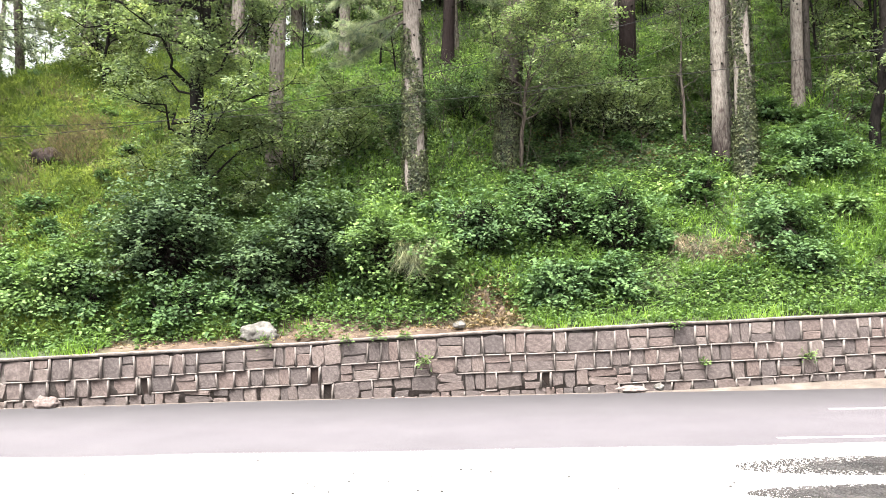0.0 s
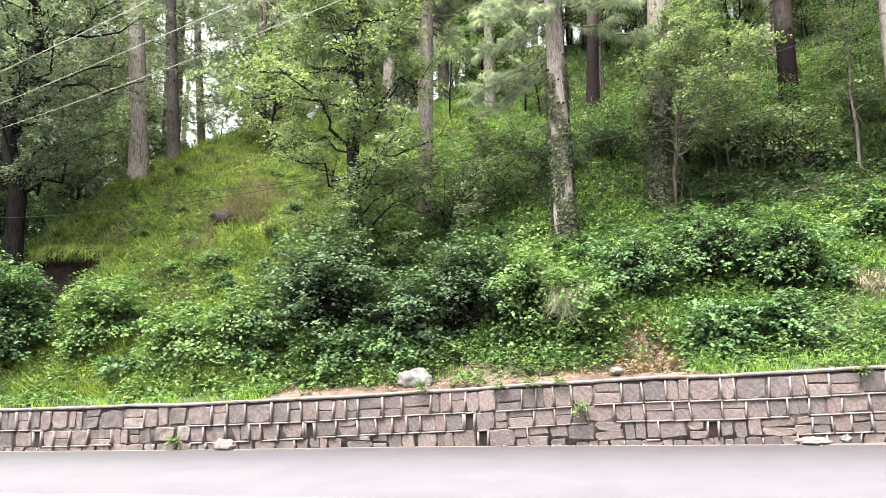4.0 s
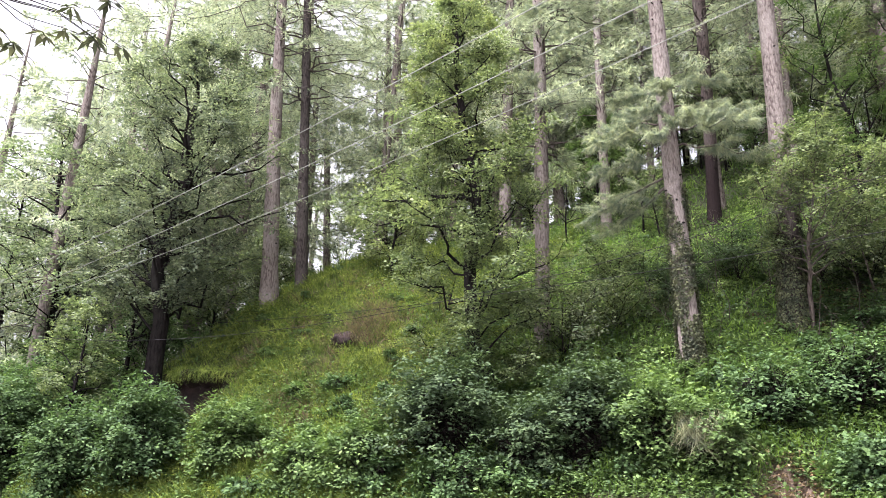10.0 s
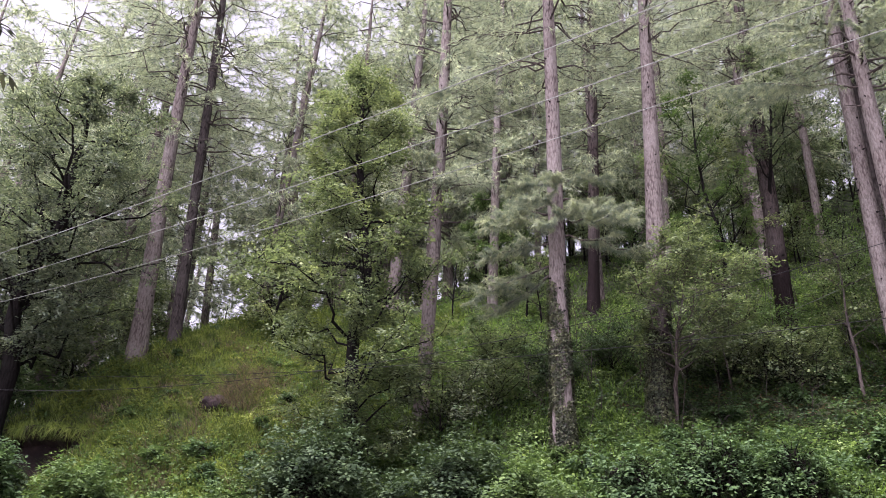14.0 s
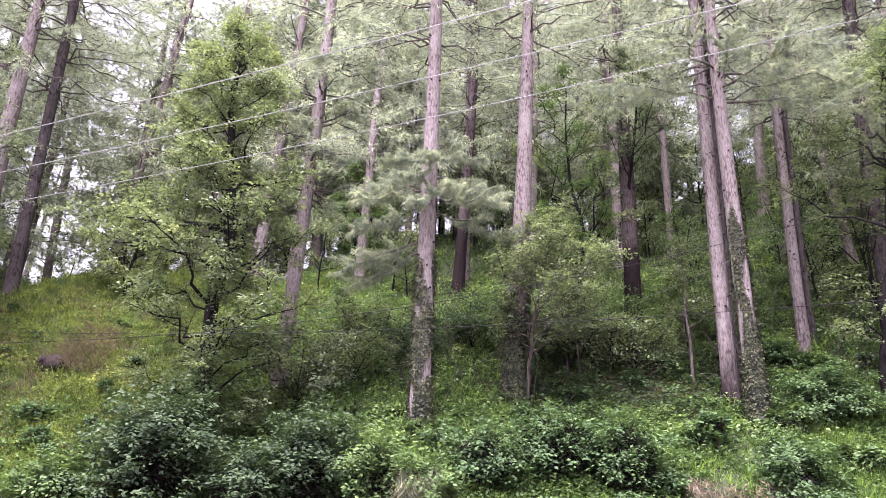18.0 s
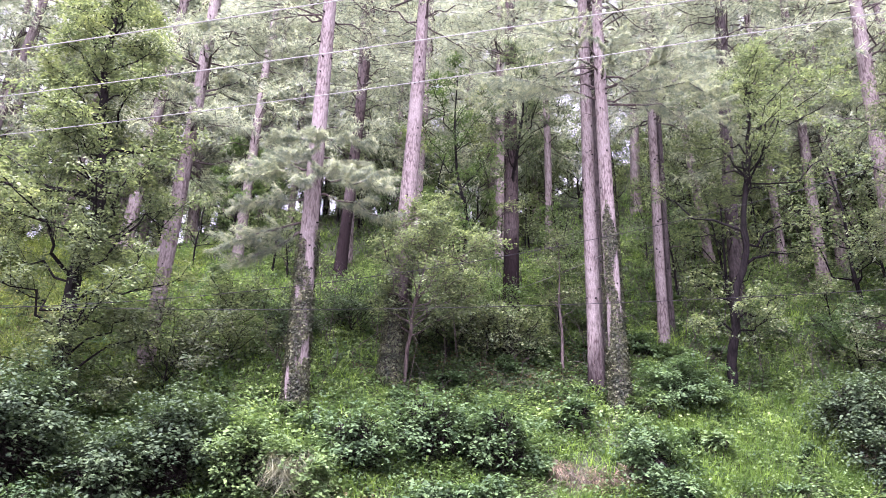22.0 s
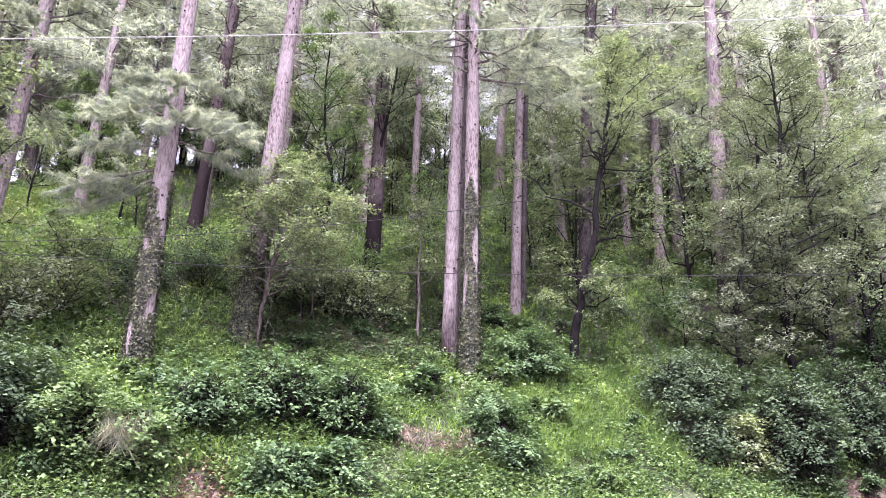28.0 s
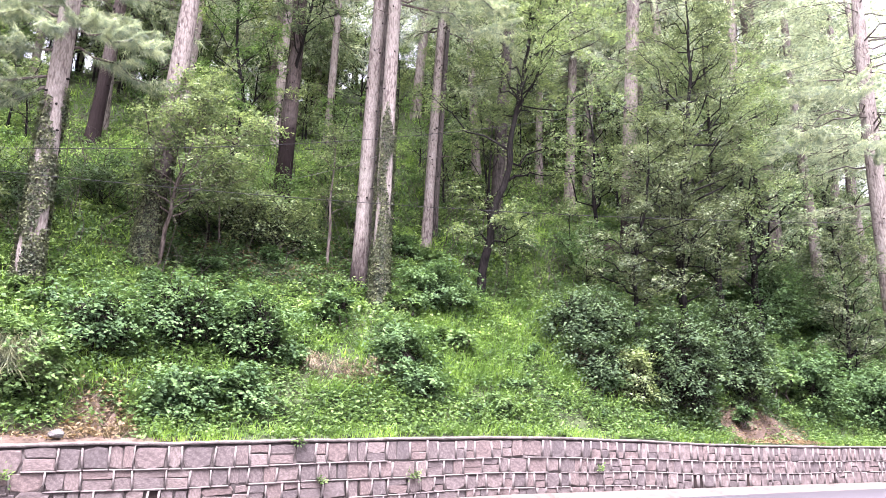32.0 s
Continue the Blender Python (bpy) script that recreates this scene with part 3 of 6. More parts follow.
def build_wall_stones():
    rng = random.Random(5)
    far_v, far_f, o = [], [], 0
    ribs = []
    near = 0
    tops = (0.075, 0.50, 0.85, 1.2)
    for c in range(4):
        x = -45.0 + rng.uniform(0, 0.3)
        while x < 50:
            w = rng.uniform(0.24, 0.42) if rng.random() < 0.7 else rng.uniform(0.42, 0.62)
            if c == (2 if x > -3 else 1) and any(x <= q < x + w for q in WEEPS):
                w = 0.26
            cx = x + w / 2
            top = wall_z(cx) - tops[c] + 0.012 * math.sin(cx * 1.3 + c)
            floor = verge_z(cx) - 0.03
            bottom = wall_z(cx) - (tops[c + 1] if c < 3 else 1.6) + 0.012 * math.sin(cx * 1.3 + c + 1)
            if top - floor < 0.1:
                x += w
                continue
            last = bottom < floor + 0.1
            bottom = floor if last else bottom
            h = top - bottom
            broken = noise.noise(Vector((cx * 0.55, c * 2.0, 1))) > (0.4 if cx > 2 else 0.2 if cx > -9 else 0.0)
            rubble = broken or c >= 2 and (last or noise.noise(Vector((cx * 0.4, c * 3.0, 7))) > (-0.3 if cx < 9 else 0.1))
            y = wall_y(cx) + 0.012
            if w == 0.26:
                for sx in (-0.1, 0.1):
                    ribs.append((cx + sx, y, (top + bottom) / 2, 0.045, 0.07, h * 1.05))
                ribs.append((cx, y, top - 0.01, 0.24, 0.07, 0.04))
                wy = wall_y(cx)
                # no recess is cut: a near-black plate stands for the shade in the hole
                part("weep_hole", mesh_from("weep_hole", [(cx - 0.085, wy + 0.01, bottom), (cx + 0.085, wy + 0.01, bottom), (cx + 0.085, wy + 0.005, top), (cx - 0.085, wy + 0.005, top)], [(0, 1, 2, 3)], M_RED_EARTH), wall,
                     "weep hole framed in cement, its dark inside a near-black plate")
                x += w
                continue
            # one stone in a cell, or two or three fitted together
            cells = [(cx, (top + bottom) / 2, w, h)]
            pick = rng.random()
            if pick < 0.3 and h > 0.24:
                k = rng.uniform(0.4, 0.62)
                cells = [(cx, top - h * k / 2, w, h * k), (cx, bottom + h * (1 - k) / 2, w, h * (1 - k))]
            elif pick < 0.5 and w > 0.34:
                k = rng.uniform(0.4, 0.6)
                cells = [(x + w * k / 2, (top + bottom) / 2, w * k, h), (x + w - w * (1 - k) / 2, (top + bottom) / 2, w * (1 - k), h)]
            for sx, sz, sw, sh in cells:
                me, v, f = STONES[rng.randrange(5, 14) if rubble else rng.randrange(14)]
                jig = 0.02 if rubble else 0.008
                size = (sw * rng.uniform(1.0, 1.12), rng.uniform(0.02, 0.045) if rubble else rng.uniform(0.01, 0.028), sh * rng.uniform(1.0, 1.12))
                m = Matrix.LocRotScale(Vector((sx + rng.uniform(-jig, jig), y, sz + rng.uniform(-jig, jig))), Euler((0, -math.atan(fall(cx)) + (rng.uniform(-0.1, 0.1) if rubble else rng.uniform(-0.02, 0.02)), 0.035)), size)
                if -8.2 < cx < 12.5 and near < 300:
                    near += 1
                    ob = new("stone", me)
                    ob.parent = wall
                    ob.matrix_basis = m
                else:
                    far_v.append(np.array([m @ Vector(q) for q in v]))
                    far_f.append(np.array(f) + o)
                    o += len(v)
            if not broken and (c < 2 or not rubble or cx > 3 or rng.random() < 0.3):
                if rng.random() < 0.96:
                    ribs.append((x + w, y - 0.012, (top + bottom) / 2 + rng.uniform(-0.02, 0.02), rng.uniform(0.028, 0.038), rng.uniform(0.05, 0.058), h * rng.uniform(0.9, 1.0)))
                if rng.random() < 0.94 and not last:
                    ribs.append((cx, y - 0.012, bottom, w + 0.012, rng.uniform(0.052, 0.058), rng.uniform(0.03, 0.036)))
            x += w
    fv, ff = np.concatenate(far_v), np.concatenate(far_f)
    me = bpy.data.meshes.new("far_stones")
    me.from_pydata(fv.tolist(), [], [tuple(dict.fromkeys(q)) for q in ff.tolist()])
    me.materials.append(M_STONE)
    tagged(part("far_stones", me, wall), kind="stuff")
    # raised pointing
    v, f = [], []
    for k, (x, y, z, w, d, h) in enumerate(ribs):
        tl = rng.uniform(-0.02, 0.02) if h > w else 0.0
        dip = fall(x) * w / 2
        b = len(v)
        for dx, dz in ((-1, -1), (1, -1), (1, 1), (-1, 1)):
            v.append((x + dx * w / 2 + tl * dz, y + 0.02, z + dz * h / 2 + dx * dip))
        for dx, dz in ((-1, -1), (1, -1), (1, 1), (-1, 1)):
            v.append((x + dx * (w / 2 - 0.003) + tl * dz, y - d + 0.02, z + dz * (h / 2 - 0.004) + dx * dip))
        f += [(b, b + 1, b + 5, b + 4), (b + 1, b + 2, b + 6, b + 5), (b + 2, b + 3, b + 7, b + 6), (b + 3, b, b + 4, b + 7), (b + 4, b + 5, b + 6, b + 7)]
    tagged(part("pointing", mesh_from("pointing", v, f, M_MORTAR), wall, "raised cement pointing strips"), kind="stuff")


# ---------------------------------------------------------------- plants
def pine_needles(paths, rng, gap=0.16, per=26, length=0.2, spread=0.55, droop=0.35, start=0.3, width=0.009):
    """Tufts of long needles along twigs. paths: list of (points)."""
    P, D = [], []
    for p in paths:
        seg = np.linalg.norm(np.diff(p, axis=0), axis=1)
        s = np.concatenate([[0], np.cumsum(seg)])
        q = np.arange(start * s[-1], s[-1] + 0.01, gap)
        if len(q) == 0:
            q = np.array([s[-1]])
        pts = np.stack([np.interp(q, s, p[:, i]) for i in range(3)], 1)
        d = unit(p[-1] - p[-2])
        P.append(pts)
        D.append(np.repeat(d[None], len(pts), 0))
    P, D = np.concatenate(P), np.concatenate(D)
    n = len(P) * per
    p = np.repeat(P, per, 0) + rng.standard_normal((n, 3)) * 0.015
    way = unit(np.repeat(D, per, 0) * 0.7 + rng.standard_normal((n, 3)) * spread + np.array([0, 0, 0.15]))
    L = length * rng.uniform(0.6, 1.25, n)
    tip = p + way * L[:, None] + np.array([0, 0, -1.0]) * (droop * L * rng.uniform(0.2, 1.2, n))[:, None]
    return blades(p, tip, np.full(n, width), rng)


def bough(base, azimuth, length, rise, rng, twigs=9, sub=0.45):
    """One pine limb: the main path and its twigs."""
    dirv = np.array([math.cos(azimuth), math.sin(azimuth), 0.0])
    u = np.linspace(0, 1, 8)
    main = base + dirv * (u * length)[:, None]
    main[:, 2] += rise * length * u - 0.25 * length * u ** 2 * (1 + rise)
    main[1:] += rng.standard_normal((7, 3)) * 0.03 * length
    twig = []
    for k in range(twigs):
        w = 0.3 + 0.7 * (k + rng.uniform(0, 0.8)) / twigs
        a = np.array([np.interp(w, u, main[:, i]) for i in range(3)])
        side = rng.choice((-1, 1))
        ang = azimuth + side * rng.uniform(0.5, 1.1)
        ln = length * sub * rng.uniform(0.5, 1.0) * (1.15 - 0.6 * w)
        e = a + np.array([math.cos(ang), math.sin(ang), rng.uniform(-0.15, 0.2)]) * ln
        mid = (a + e) / 2 + np.array([0, 0, 0.06 * ln])
        twig.append(np.stack([a, mid, e]))
    return main, twig


def trunk_path(x, y, z, lean, height, rng, bend=0.012, steps=None):
    steps = steps or max(8, int(height / 0.9))
    u = np.linspace(0, 1, steps)
    p = np.stack([x + lean[0] * u * height, y + lean[1] * u * height, z - 0.4 + u * (height + 0.4)], 1)
    ph = rng.uniform(0, 6, 2)
    p[:, 0] += bend * height * np.sin(u * 5 + ph[0]) * u * (1 - 0.4 * u) * 0.6
    p[:, 1] += bend * height * np.sin(u * 4 + ph[1]) * u * 0.6
    return p


def pine(x, y, z, lean, radius, top_radius, height=27.0, first=10.0, reach=3.2, seed=0, label="", bark=None, boughs=(), needles=None,
         whorls=13, ivy=0.0, density=1.0, stubs=6, group="hillside pines", far=False):
    """radius at the foot and at 15 m; first: where the crown begins above the foot."""
    rng = np.random.default_rng(seed + 100)
    t = thing("pine_tree", (x, y, z), label or "tall straight pine with grey-brown flaking bark", "tree", group)
    path = trunk_path(0, 0, 0, lean, height, rng)
    hgt = path[:, 2]
    rad = np.where(hgt < 15, radius + (top_radius - radius) * np.clip(hgt, 0, 15) / 15, top_radius * np.clip((height - hgt) / (height - 15 + 0.01), 0.05, 1))
    rad = rad * (1 + 0.35 * np.exp(-np.clip(hgt, 0, 9) / 0.5))
    part("trunk", mesh_from("trunk", *tube(path, rad, 8 if far else 16, 0.03, seed), bark or M_PINE_BARK, True), t)
    twigs, needle_paths = [], []

    def at(h):
        return np.array([np.interp(h, hgt, path[:, i]) for i in range(3)])

    for k in range(stubs):
        h = rng.uniform(2.5, first + 3)
        a = rng.uniform(0, 6.28)
        b = at(h)
        e = b + np.array([math.cos(a), math.sin(a), rng.uniform(-0.2, 0.3)]) * rng.uniform(0.3, 0.9)
        part("stub", mesh_from("stub", *tube(limb_path(b, e, rng, 4), np.linspace(0.03, 0.008, 4), 5), M_TWIG, True), t)
    if not far:
        knots = []
        for k in range(26):
            h = rng.uniform(2.0, 17.0)
            a = rng.normal(-1.57, 1.0)
            b = at(h)
            out = np.array([math.cos(a), math.sin(a), rng.uniform(-0.5, 0.1)])
            r0 = float(np.interp(h, hgt, rad))
            q = rng.uniform(0.016, 0.034)
            knots.append(tube(np.array([b + out * r0 * 0.85, b + out * (r0 + 0.02), b + out * (r0 + rng.uniform(0.04, 0.1))]), (q * 1.3, q, q * 0.5), 5))
        tagged(part("knot_growth", mesh_from("knot_growth", *joined(knots), M_DARK_BARK, True), t), kind="stuff")
    for k in range(whorls):
        h = first + (height - first) * (k + rng.uniform(-0.2, 0.3)) / whorls
        f = (h - first) / (height - first)
        ln0 = reach * (0.55 + 0.6 * math.sin(min(1.0, f * 1.6 + 0.25) * 1.6)) * (1.05 - 0.6 * max(0, f))
        for q in range(rng.integers(4, 7)):
            a = rng.uniform(0, 6.283)
            main, twig = bough(at(h + rng.uniform(-0.3, 0.3)), a, ln0 * rng.uniform(0.6, 1.15), rng.uniform(-0.05, 0.4), rng)
            lt = tube(main[::2] if far else main, np.linspace(0.032 if far else 0.045, 0.006, 4 if far else 8), 3 if far else 4)
            if far:
                twigs.append(lt)
            else:
                part("limb", mesh_from("limb", *lt, M_TWIG, True), t)
                for w in twig:
                    twigs.append(tube(w[[0, 2]], (0.014, 0.005), 3))
            needle_paths += twig + [main[4:]]
    if twigs:
        tagged(part("twig_growth", mesh_from("twig_growth", *joined(twigs), M_TWIG, True), t), kind="stuff")
    if needle_paths:
        if far:
            nd = pine_needles(needle_paths, rng, 0.5, 8, 0.44, 0.55, 0.5, 0.1, 0.045)
        else:
            nd = pine_needles(needle_paths, rng, 0.24 / density, 17, 0.3, 0.5, 0.6, 0.1, 0.013)
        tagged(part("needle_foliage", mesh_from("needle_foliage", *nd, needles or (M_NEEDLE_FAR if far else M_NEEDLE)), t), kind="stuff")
    for (h, a, ln, rise) in boughs:
        main, twig = bough(at(h), radians(a), ln, rise, rng, 15, 0.5)
        bg = part("bough", mesh_from("bough", *tube(main, np.linspace(0.045, 0.01, 8), 6), M_TWIG, True), t)
        part("bough_needles", mesh_from("bough_needles", *pine_needles(twig + [main[1:]], rng, 0.1, 34, 0.21, 0.5, 0.7, 0.05, 0.011), M_NEEDLE_SOFT), bg,
             "soft drooping pale green needles")
    if ivy:
        n = int(2800 * ivy)
        h = ivy * rng.uniform(-0.07, 1, n).clip(-0.07, 1)
        h = np.where(h > 0, ivy * (np.clip(h, 0, None) / ivy) ** 1.3, h)
        a = rng.uniform(0, 6.283, n)
        keep = np.array([noise.noise(Vector((math.cos(q) * 1.2, math.sin(q) * 1.2, hh * 0.6 + seed))) > -0.22 + 0.45 * (hh / ivy - 0.5) for q, hh in zip(a, h)])
        h, a = h[keep], a[keep]
        cen = np.stack([np.interp(h, hgt, path[:, i]) for i in range(3)], 1)
        rr = np.interp(h, hgt, rad) + rng.uniform(0.0, 0.08, len(h))
        out = np.stack([np.cos(a), np.sin(a), 0 * a], 1)
        L = rng.uniform(0.045, 0.09, len(h))
        tagged(part("ivy", mesh_from("ivy", *leaves(cen + out * rr[:, None], np.array([0, 0, -1.0]) + rng.standard_normal((len(h), 3)) * 0.6, out + np.array([0, 0, 0.4]) + rng.standard_normal((len(h), 3)) * 0.3, L, L * 0.8), M_IVY_AND_BACKLIT), t,
             "dark ivy leaves climbing the trunk"), kind="stuff")
    return t


def rooted(blobs, base):
    """Blobs given in the world, moved to a thing's own place."""
    bx, by, bz = base
    return [(a - bx, b - by, c - bz, r, s, h) for a, b, c, r, s, h in blobs]


def leafy_tree(name, base, trunk, radius, rows, limbs, seed, label, leaf, size=0.1, twigs=9, ends=5, per=13, spread=0.18, arms=(), young=0.0, bark=None, group="", category="tree",
               split=True, rise=0.55, slim=0.55):
    """A branching broad-leaved tree. trunk: points over its base; rows: height, reach, shift of the crown to the right; arms: height, azimuth, length, rise."""
    rng = np.random.default_rng(seed + 3000)
    t = thing(name, base, label, category, group)
    bark = bark or M_DARK_BARK
    path = np.array([(0, 0, -0.3)] + list(trunk), float)
    fine = [path[0]]
    for a, b in zip(path[:-1], path[1:]):
        for k in range(1, 4):
            fine.append(a + (b - a) * k / 3 + rng.standard_normal(3) * radius * 0.2 * (k < 3))
    fine = np.array(fine)
    rad = radius * np.linspace(1.0, 0.22, len(fine))
    rad[0] *= 1.35
    part("trunk", mesh_from("trunk", *tube(fine, rad, 10 if split else 6, 0.06, seed), bark, True), t)
    hs = [r[0] for r in rows]
    plan = []
    for k in range(limbs):
        h = hs[0] + (hs[-1] - hs[0]) * (k + rng.uniform(0, 1)) / limbs
        w = interp(h, hs, [r[1] for r in rows]) * rng.uniform(0.55, 1.1)
        plan.append((h, 2.4 * k + rng.uniform(-0.6, 0.6), w, rise, interp(h, hs, [r[2] for r in rows])))
    plan += [(h, radians(a), ln, up, 0.0) for h, a, ln, up in arms]
    wood, C, O = [], [], []
    for h, az, w, up, dx in plan:
        h0 = min(max(0.25, h - up * w), fine[-1, 2])
        a = np.array([np.interp(h0, fine[:, 2], fine[:, i]) for i in range(3)])
        mid = np.array([np.interp(min(h, fine[-1, 2]), fine[:, 2], fine[:, i]) for i in range(2)])
        e = np.array([mid[0] + dx + w * math.cos(az), mid[1] + w * math.sin(az), h + rng.uniform(-0.15, 0.25) * w])
        lp = limb_path(a, e, rng, 7, 0.06, 0.11)
        r0 = min(0.5 * float(np.interp(h0, fine[:, 2], rad)), 0.012 + 0.016 * w)
        lt = tube(lp, np.linspace(r0, 0.007, 7), 5)
        if split:
            part("limb", mesh_from("limb", *lt, bark, True), t)
        else:
            wood.append(lt)
        d0 = unit(lp[-1] - lp[0])
        q = rng.uniform(0.22, 1.0, twigs) ** 0.8
        q[0] = 1.0
        foot = np.stack([np.interp(q, np.linspace(0, 1, 7), lp[:, i]) for i in range(3)], 1)
        way = unit(d0 * rng.uniform(0.2, 1.0, (twigs, 1)) + rng.standard_normal((twigs, 3)) * np.array([0.75, 0.75, 0.5]) + np.array([0, 0, 0.12]))
        ln = (0.3 + 0.32 * w * (1.2 - 0.6 * q)) * rng.uniform(0.55, 1.15, twigs)
        for f, d, g in zip(foot, way, ln):
            tip = f + d * g
            bend = (f + tip) / 2 + np.array([0, 0, 0.08 * g]) + rng.standard_normal(3) * 0.05 * g
            wood.append(tube(np.stack([f, bend, tip]), (0.011, 0.008, 0.004), 3))
            u = np.linspace(0.3, 1.0, ends)[:, None] + rng.uniform(-0.08, 0.05, (ends, 1))
            C.append(f + (tip - f) * u + np.array([0, 0, 0.06 * g]) * u * (1 - u) * 4 + rng.standard_normal((ends, 3)) * 0.09)
            O.append(np.repeat(d[None], ends, 0))
    tagged(part("twig_growth", mesh_from("twig_growth", *joined(wood), bark, True), t), kind="stuff")
    C, O = np.concatenate(C), np.concatenate(O)
    fresh = np.zeros(len(C), bool)
    if young:
        fresh = np.array([noise.noise(Vector(tuple(c * 0.55)) + Vector((seed, 0, 0))) for c in C]) + 0.9 * (C[:, 2] / C[:, 2].max() - young) > 0.12
    tagged(part("crown", mesh_from("crown", *sprays(C[~fresh], O[~fresh], rng, per, spread, size, slim), leaf), t), kind="stuff")
    if fresh.any():
        tagged(part("young_leaves", mesh_from("young_leaves", *sprays(C[fresh], O[fresh], rng, per, spread, size, slim), M_YOUNG), t, "bright yellow-green young leaves"), kind="stuff")
    return t


def bush(blobs, seed, label, leaf, size=0.108, clumps=46.0, per=12, stems=9, slim=0.6, spread=0.16, category="bush", name="bush", shell=0.6, young=0.0, hollow=0.5, core=300, grow=1.0, reach=0.52):
    rng = np.random.default_rng(seed + 900)
    cx = sum(b[0] for b in blobs) / len(blobs)
    cy = sum(b[1] for b in blobs) / len(blobs)
    base = (cx, cy, hill(cx, cy))
    t = thing(name, base, label, category)
    bl = [(a, b, c + 0.12 * (grow - 1) * h, q * grow, r * grow, h * grow) for a, b, c, q, r, h in rooted(blobs, base)]
    (v, f), cl = leaf_crown(bl, rng, clumps, per, spread, size, slim, 0.3, shell, 22, True, hollow)
    if young:
        pick = np.array([noise.noise(Vector(tuple(q * 0.9))) for q in v[::4]]) > 0.25 - young
        fy = f[pick]
        f = f[~pick]
        if len(fy):
            used = np.unique(fy)
            part("young_leaves", mesh_from("young_leaves", v[used], np.searchsorted(used, fy), M_YOUNG), t, "bright green young leaves")
    used = np.unique(f)
    part("foliage", mesh_from("foliage", v[used], np.searchsorted(used, f), leaf), t)
    pieces = []
    for b in bl:
        foot = np.array([b[0], b[1] + b[4] * 0.2, hill(b[0] + cx, b[1] + b[4] * 0.2 + cy) - base[2] - 0.1])
        near = cl[np.linalg.norm((cl - np.array(b[:3])) / np.array(b[3:]), axis=1) < 1.3]
        for q in near[rng.choice(len(near), min(len(near), stems), replace=False)]:
            pieces.append(tube(limb_path(foot + rng.standard_normal(3) * np.array([0.15, 0.15, 0]), q, rng, 6, 0.08, 0.1), np.linspace(0.02, 0.005, 6), 4))
    tagged(part("stem_growth", mesh_from("stem_growth", *joined(pieces), M_TWIG, True), t), kind="stuff")
    # bare twigs that fill the inside, coloured near black to act as its shade
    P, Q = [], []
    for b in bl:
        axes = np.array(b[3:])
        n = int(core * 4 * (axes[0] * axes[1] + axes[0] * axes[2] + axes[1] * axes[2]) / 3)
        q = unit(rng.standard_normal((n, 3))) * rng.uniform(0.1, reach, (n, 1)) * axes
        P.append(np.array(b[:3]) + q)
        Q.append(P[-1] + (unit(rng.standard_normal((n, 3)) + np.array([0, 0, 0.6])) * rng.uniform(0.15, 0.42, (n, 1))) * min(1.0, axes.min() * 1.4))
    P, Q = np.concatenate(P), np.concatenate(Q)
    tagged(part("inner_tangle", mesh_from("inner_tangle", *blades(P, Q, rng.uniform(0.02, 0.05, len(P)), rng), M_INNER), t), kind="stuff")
    return t


# the pines that stand alone or in front, from the spur to the far end
PINE_A = pine(-1.26, 20.52, 4.81, (-0.006, 0.0), 0.29, 0.21, 29, 13.5, 4.2, 1, "pine with ivy-clad foot and soft drooping boughs at mid height", ivy=5.5, whorls=10,
              boughs=[(7.6, 180, 2.3, 0.12), (7.2, 200, 2.2, 0.1), (7.9, 165, 2.0, 0.15), (7.5, 0, 2.5, 0.15), (7.1, -20, 2.4, 0.1), (8.0, 15, 2.2, 0.2), (6.7, 10, 2.6, 0.05), (6.6, 190, 2.3, -0.05),
                      (5.9, 183, 2.5, -0.35), (5.6, 172, 2.1, -0.5), (8.3, -90, 1.3, 0.2), (7.7, -120, 1.5, 0.15), (7.3, -60, 1.6, 0.1), (8.6, 180, 1.6, 0.25), (8.7, 0, 1.7, 0.25), (6.9, -100, 1.4, 0.0)])
pine(1.43, 22.04, 5.94, (0.05, -0.004), 0.35, 0.2, 30, 13.5, 4.4, 2, "stout pine, pale upper trunk and blackened ivy-grown foot", whorls=9, bark=M_CHAR_BARK, ivy=4.2)
pine(6.65, 27.68, 10.11, (0.023, -0.006), 0.34, 0.25, 28, 11.0, 4.4, 3, "stout dark-barked pine standing further up the slope", bark=M_BROWN_BARK, whorls=9)
pine(8.13, 22.25, 6.11, (0.02, -0.008), 0.25, 0.19, 29, 12.0, 4.2, 4, "slender pine, one of a close pair, bare trunk", whorls=10, bark=M_CHAR_LOW)
pine(8.50, 21.36, 5.43, (0.018, -0.007), 0.28, 0.21, 29, 12.5, 4.4, 5, "ivy-covered pine, one of a close pair", ivy=7.0, whorls=10,
     boughs=[(11.2, -160, 4.2, 0.1), (11.6, -60, 4.0, 0.1), (12.0, -100, 3.0, 0.2), (11.0, -10, 4.8, 0.05), (11.6, 175, 4.6, 0.1), (12.2, 5, 4.4, 0.2), (12.4, -140, 3.8, 0.2), (11.2, -30, 4.0, 0.1)])
pine(9.05, 23.73, 7.31, (0.016, -0.006), 0.14, 0.13, 26, 12.0, 2.2, 6, "thin dark pine behind a close pair", bark=M_SLATE_BARK, whorls=8)
pine(11.89, 25.08, 8.54, (0.04, -0.019), 0.2, 0.15, 27, 10.0, 3.8, 7, "slim pine on the upper slope", whorls=9)
pine(12.48, 25.57, 9.04, (0.03, -0.015), 0.13, 0.1, 22, 11.0, 1.8, 8, "thin dark pine beside a slim one", bark=M_SLATE_BARK, whorls=7)
pine(-17.34, 23.36, 8.97, (-0.033, -0.025), 0.36, 0.22, 28, 10.0, 5.2, 9, "tall pine on the crest of the grassy spur", whorls=14)
